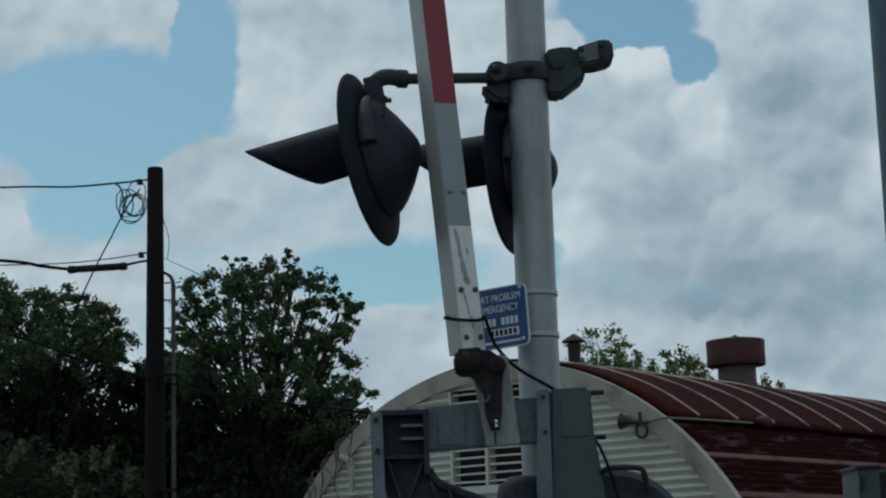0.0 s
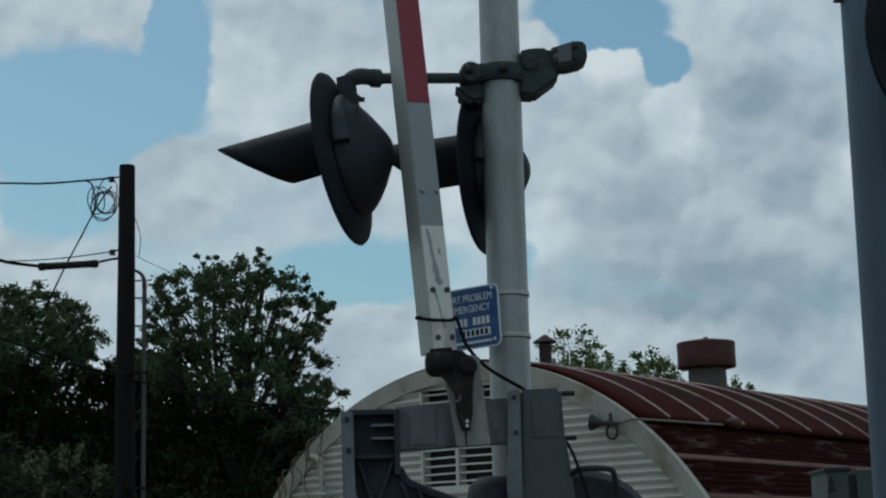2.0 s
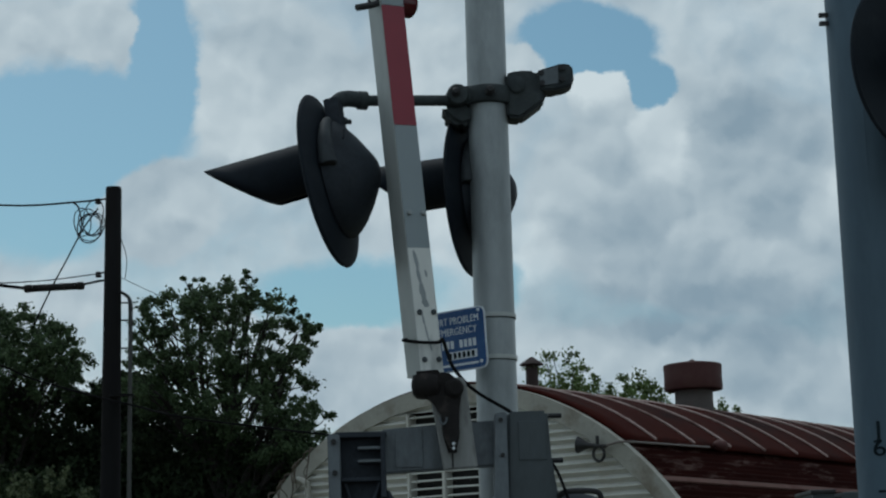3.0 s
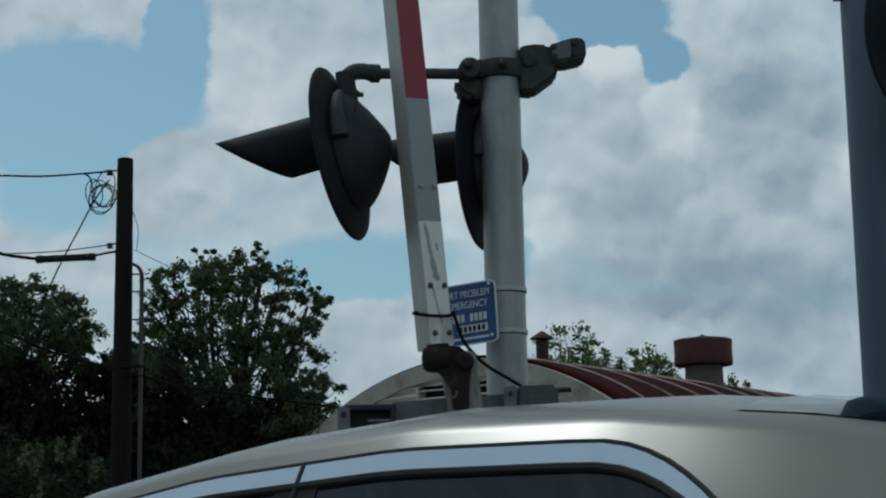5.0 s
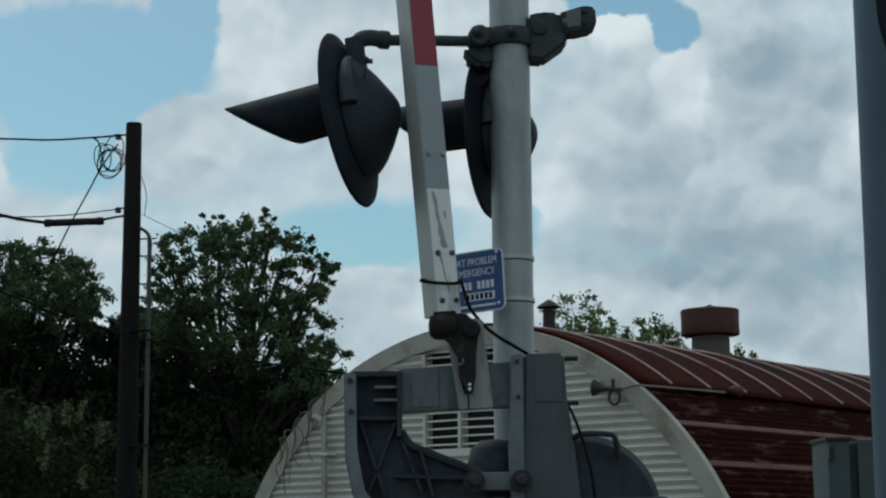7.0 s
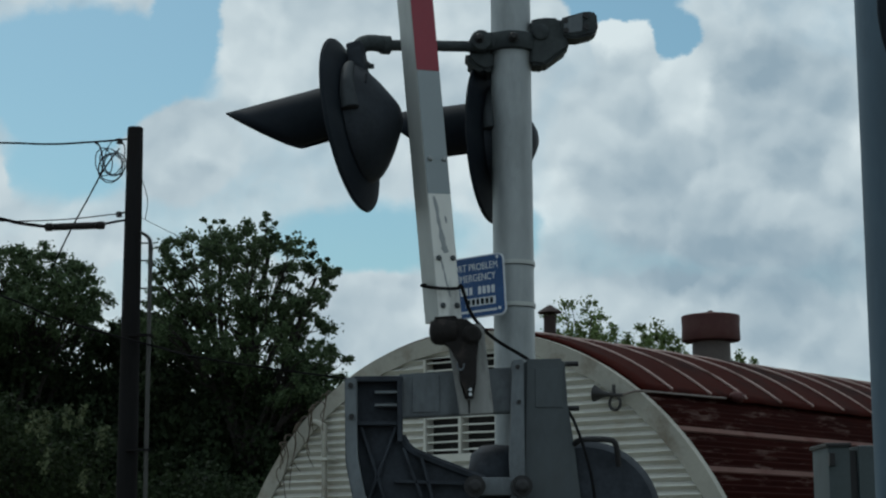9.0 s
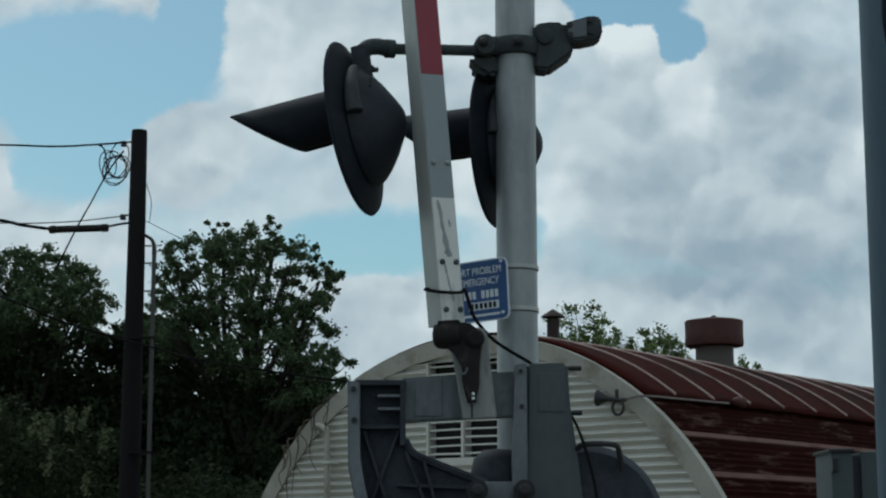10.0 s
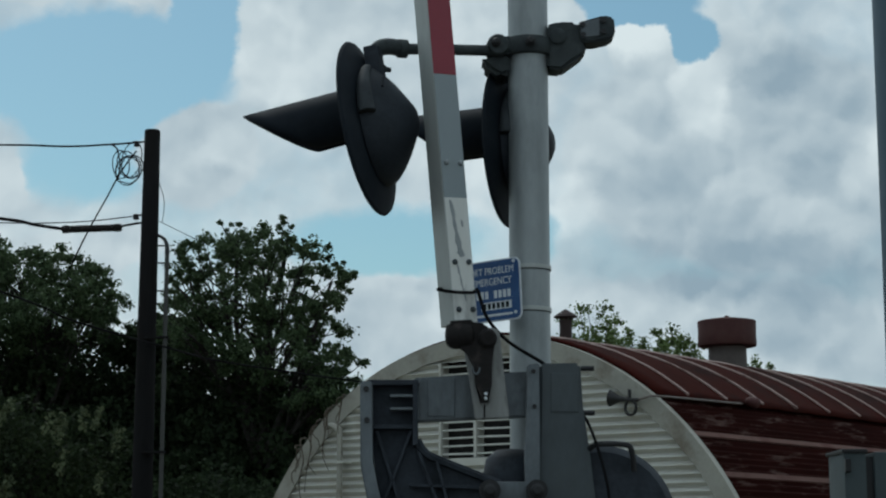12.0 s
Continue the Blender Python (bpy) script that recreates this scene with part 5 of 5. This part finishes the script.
def build_car():
    c = thing("car", "silver-beige sedan with chrome window trim and dark glass", "car")
    bm = bmesh.new()
    rows = []
    for x in steps(2.36, -2.47, 110):
        s = car_section(x)
        rows.append([bm.verts.new((x, y, z)) for y, z in reversed(s)] + [bm.verts.new((x, -y, z)) for y, z in s[1:]])
    for a, b in zip(rows, rows[1:]):
        for k in range(len(a) - 1):
            bm.faces.new((a[k], a[k + 1], b[k + 1], b[k]))
        bm.faces.new((a[0], b[0], b[-1], a[-1]))
    bm.faces.new(rows[0])
    bm.faces.new(rows[-1])
    part("body", bm, M_CARPAINT, c, "silver-beige metallic paint", True)
    for side in (1, -1):
        front = lambda x: (0.155, 0.90)
        rear = lambda x: (0.155 + max(0.0, (-0.72 - x) / 0.36) ** 2 * 0.58, 0.90)
        part("front_side_window", skin_patch(steps(0.95, -0.12, 18), front, 4, 0.004, side), M_CARGLASS, c, "dark reflecting glass", True)
        part("rear_side_window", skin_patch(steps(-0.20, -1.06, 18), rear, 4, 0.004, side), M_CARGLASS, c, "dark reflecting glass", True)
        edge = lambda x: 0.070 + max(0.0, (-0.72 - x) / 0.36) ** 2 * 0.60
        band = lambda x: (edge(x), edge(x) + 0.066)
        length = steps(1.02, -0.72, 26) + steps(-0.76, -1.10, 10)
        part("chrome_trim", skin_patch(length, band, 4, 0.010, side), M_CHROME, c, "bright chrome strip", True)
        part("door_seam", tube([car_point(x, 4, edge(x) - 0.008, 0.005, side) for x in length], 0.006, 6), M_TYRE, c, "dark gap above the trim", True)
        part("window_seal", tube([car_point(x, 4, edge(x) + 0.076, 0.008, side) for x in length], 0.007, 6), M_TYRE, c, "black rubber seal", True)
        part("centre_pillar", skin_patch(steps(-0.115, -0.205, 3), lambda x: (0.13, 0.92), 4, 0.006, side), M_TYRE, c, "black window pillar")
        part("door_gap", tube([car_point(-0.16, 4, t, 0.0085, side) for t in (0.06, 0.3, 0.6, 0.9)] + [car_point(-0.16, 6, t, 0.002, side) for t in (0.0, 0.5, 1.0)], 0.005, 6), M_TYRE, c, "dark door gap")
        for x in (0.15, -0.85):
            part("door_handle", box(x - 0.10, x + 0.10, -0.012, 0.012, -0.014, 0.014, 0.006, m=Matrix.Translation(car_point(x, 6, 0.15, 0.018, side))), M_CHROME, c)
        part("mirror", box(0.92, 1.10, side * 0.93 - 0.09, side * 0.93 + 0.09, 0.98, 1.12, 0.035), M_CARPAINT, c, "", True)
        part("tail_light", box(-2.455, -2.30, side * 0.62 - 0.14, side * 0.62 + 0.14, 0.86, 1.00, 0.03), M_LENS, c, "red tail light", True)
        part("headlight", box(2.10, 2.345, side * 0.55 - 0.12, side * 0.55 + 0.12, 0.64, 0.75, 0.03), M_CHROME, c, "", True)
        for x in (1.42, -1.42):
            w = part("wheel", lathe([(0.20, -0.10), (0.30, -0.11), (0.335, -0.08), (0.335, 0.08), (0.30, 0.11), (0.20, 0.10)], 36, m=aim((x, side * 0.83, 0.365), (0, side, 0))), M_TYRE, c, "black tyre", True)
            part("rim", lathe([(0.0, 0.06), (0.06, 0.075), (0.10, 0.05), (0.19, 0.085), (0.215, 0.10)], 30, m=aim((x, side * 0.83, 0.365), (0, side, 0))), M_ALU, w, "alloy rim", True)
        # glass front and rear, each half to the middle
    for name, xs in (("windscreen", steps(1.30, 0.46, 14)), ("rear_window", steps(-0.88, -1.90, 16))):
        bm = bmesh.new()
        rows = []
        for x in xs:
            s = [(y, z) for y, z in car_section(x)[:4]]
            line = [(-y, z) for y, z in reversed(s)] + s[1:]
            rows.append([bm.verts.new((x, y * 0.97, z + 0.006)) for y, z in line])
        for a, b in zip(rows, rows[1:]):
            for k in range(len(a) - 1):
                bm.faces.new((a[k], a[k + 1], b[k + 1], b[k]))
        part(name, bm, M_CARGLASS, c, "dark glass", True)
    part("aerial", extrude([(-0.075, 0.0), (0.085, 0.0), (0.055, 0.018), (0.0, 0.034), (-0.05, 0.039), (-0.075, 0.03)], -0.022, 0.022, 0.008, m=pose(-1.20, 0, 1.426, 0, 9, 0)), M_TYRE, c, "black roof aerial fin", True)
    return c


CAR = build_car()


# ---------------------------------------------------------------- what moves
def motions():
    """The car drives past along the road at a steady pace."""
    a, pace = radians(36.5), 6.0
    rows = []
    for t in (0.0, 3.0, 4.0, 4.5, 5.0, 5.5, 6.0, 8.0, 12.0):
        s = pace * (t - 5.0)
        rows.append((t, pose(0.09 - math.cos(a) * s, 3.516 + math.sin(a) * s, 0.041, 0, 0, 180 - 36.5)))
    walk(CAR, rows)


motions()
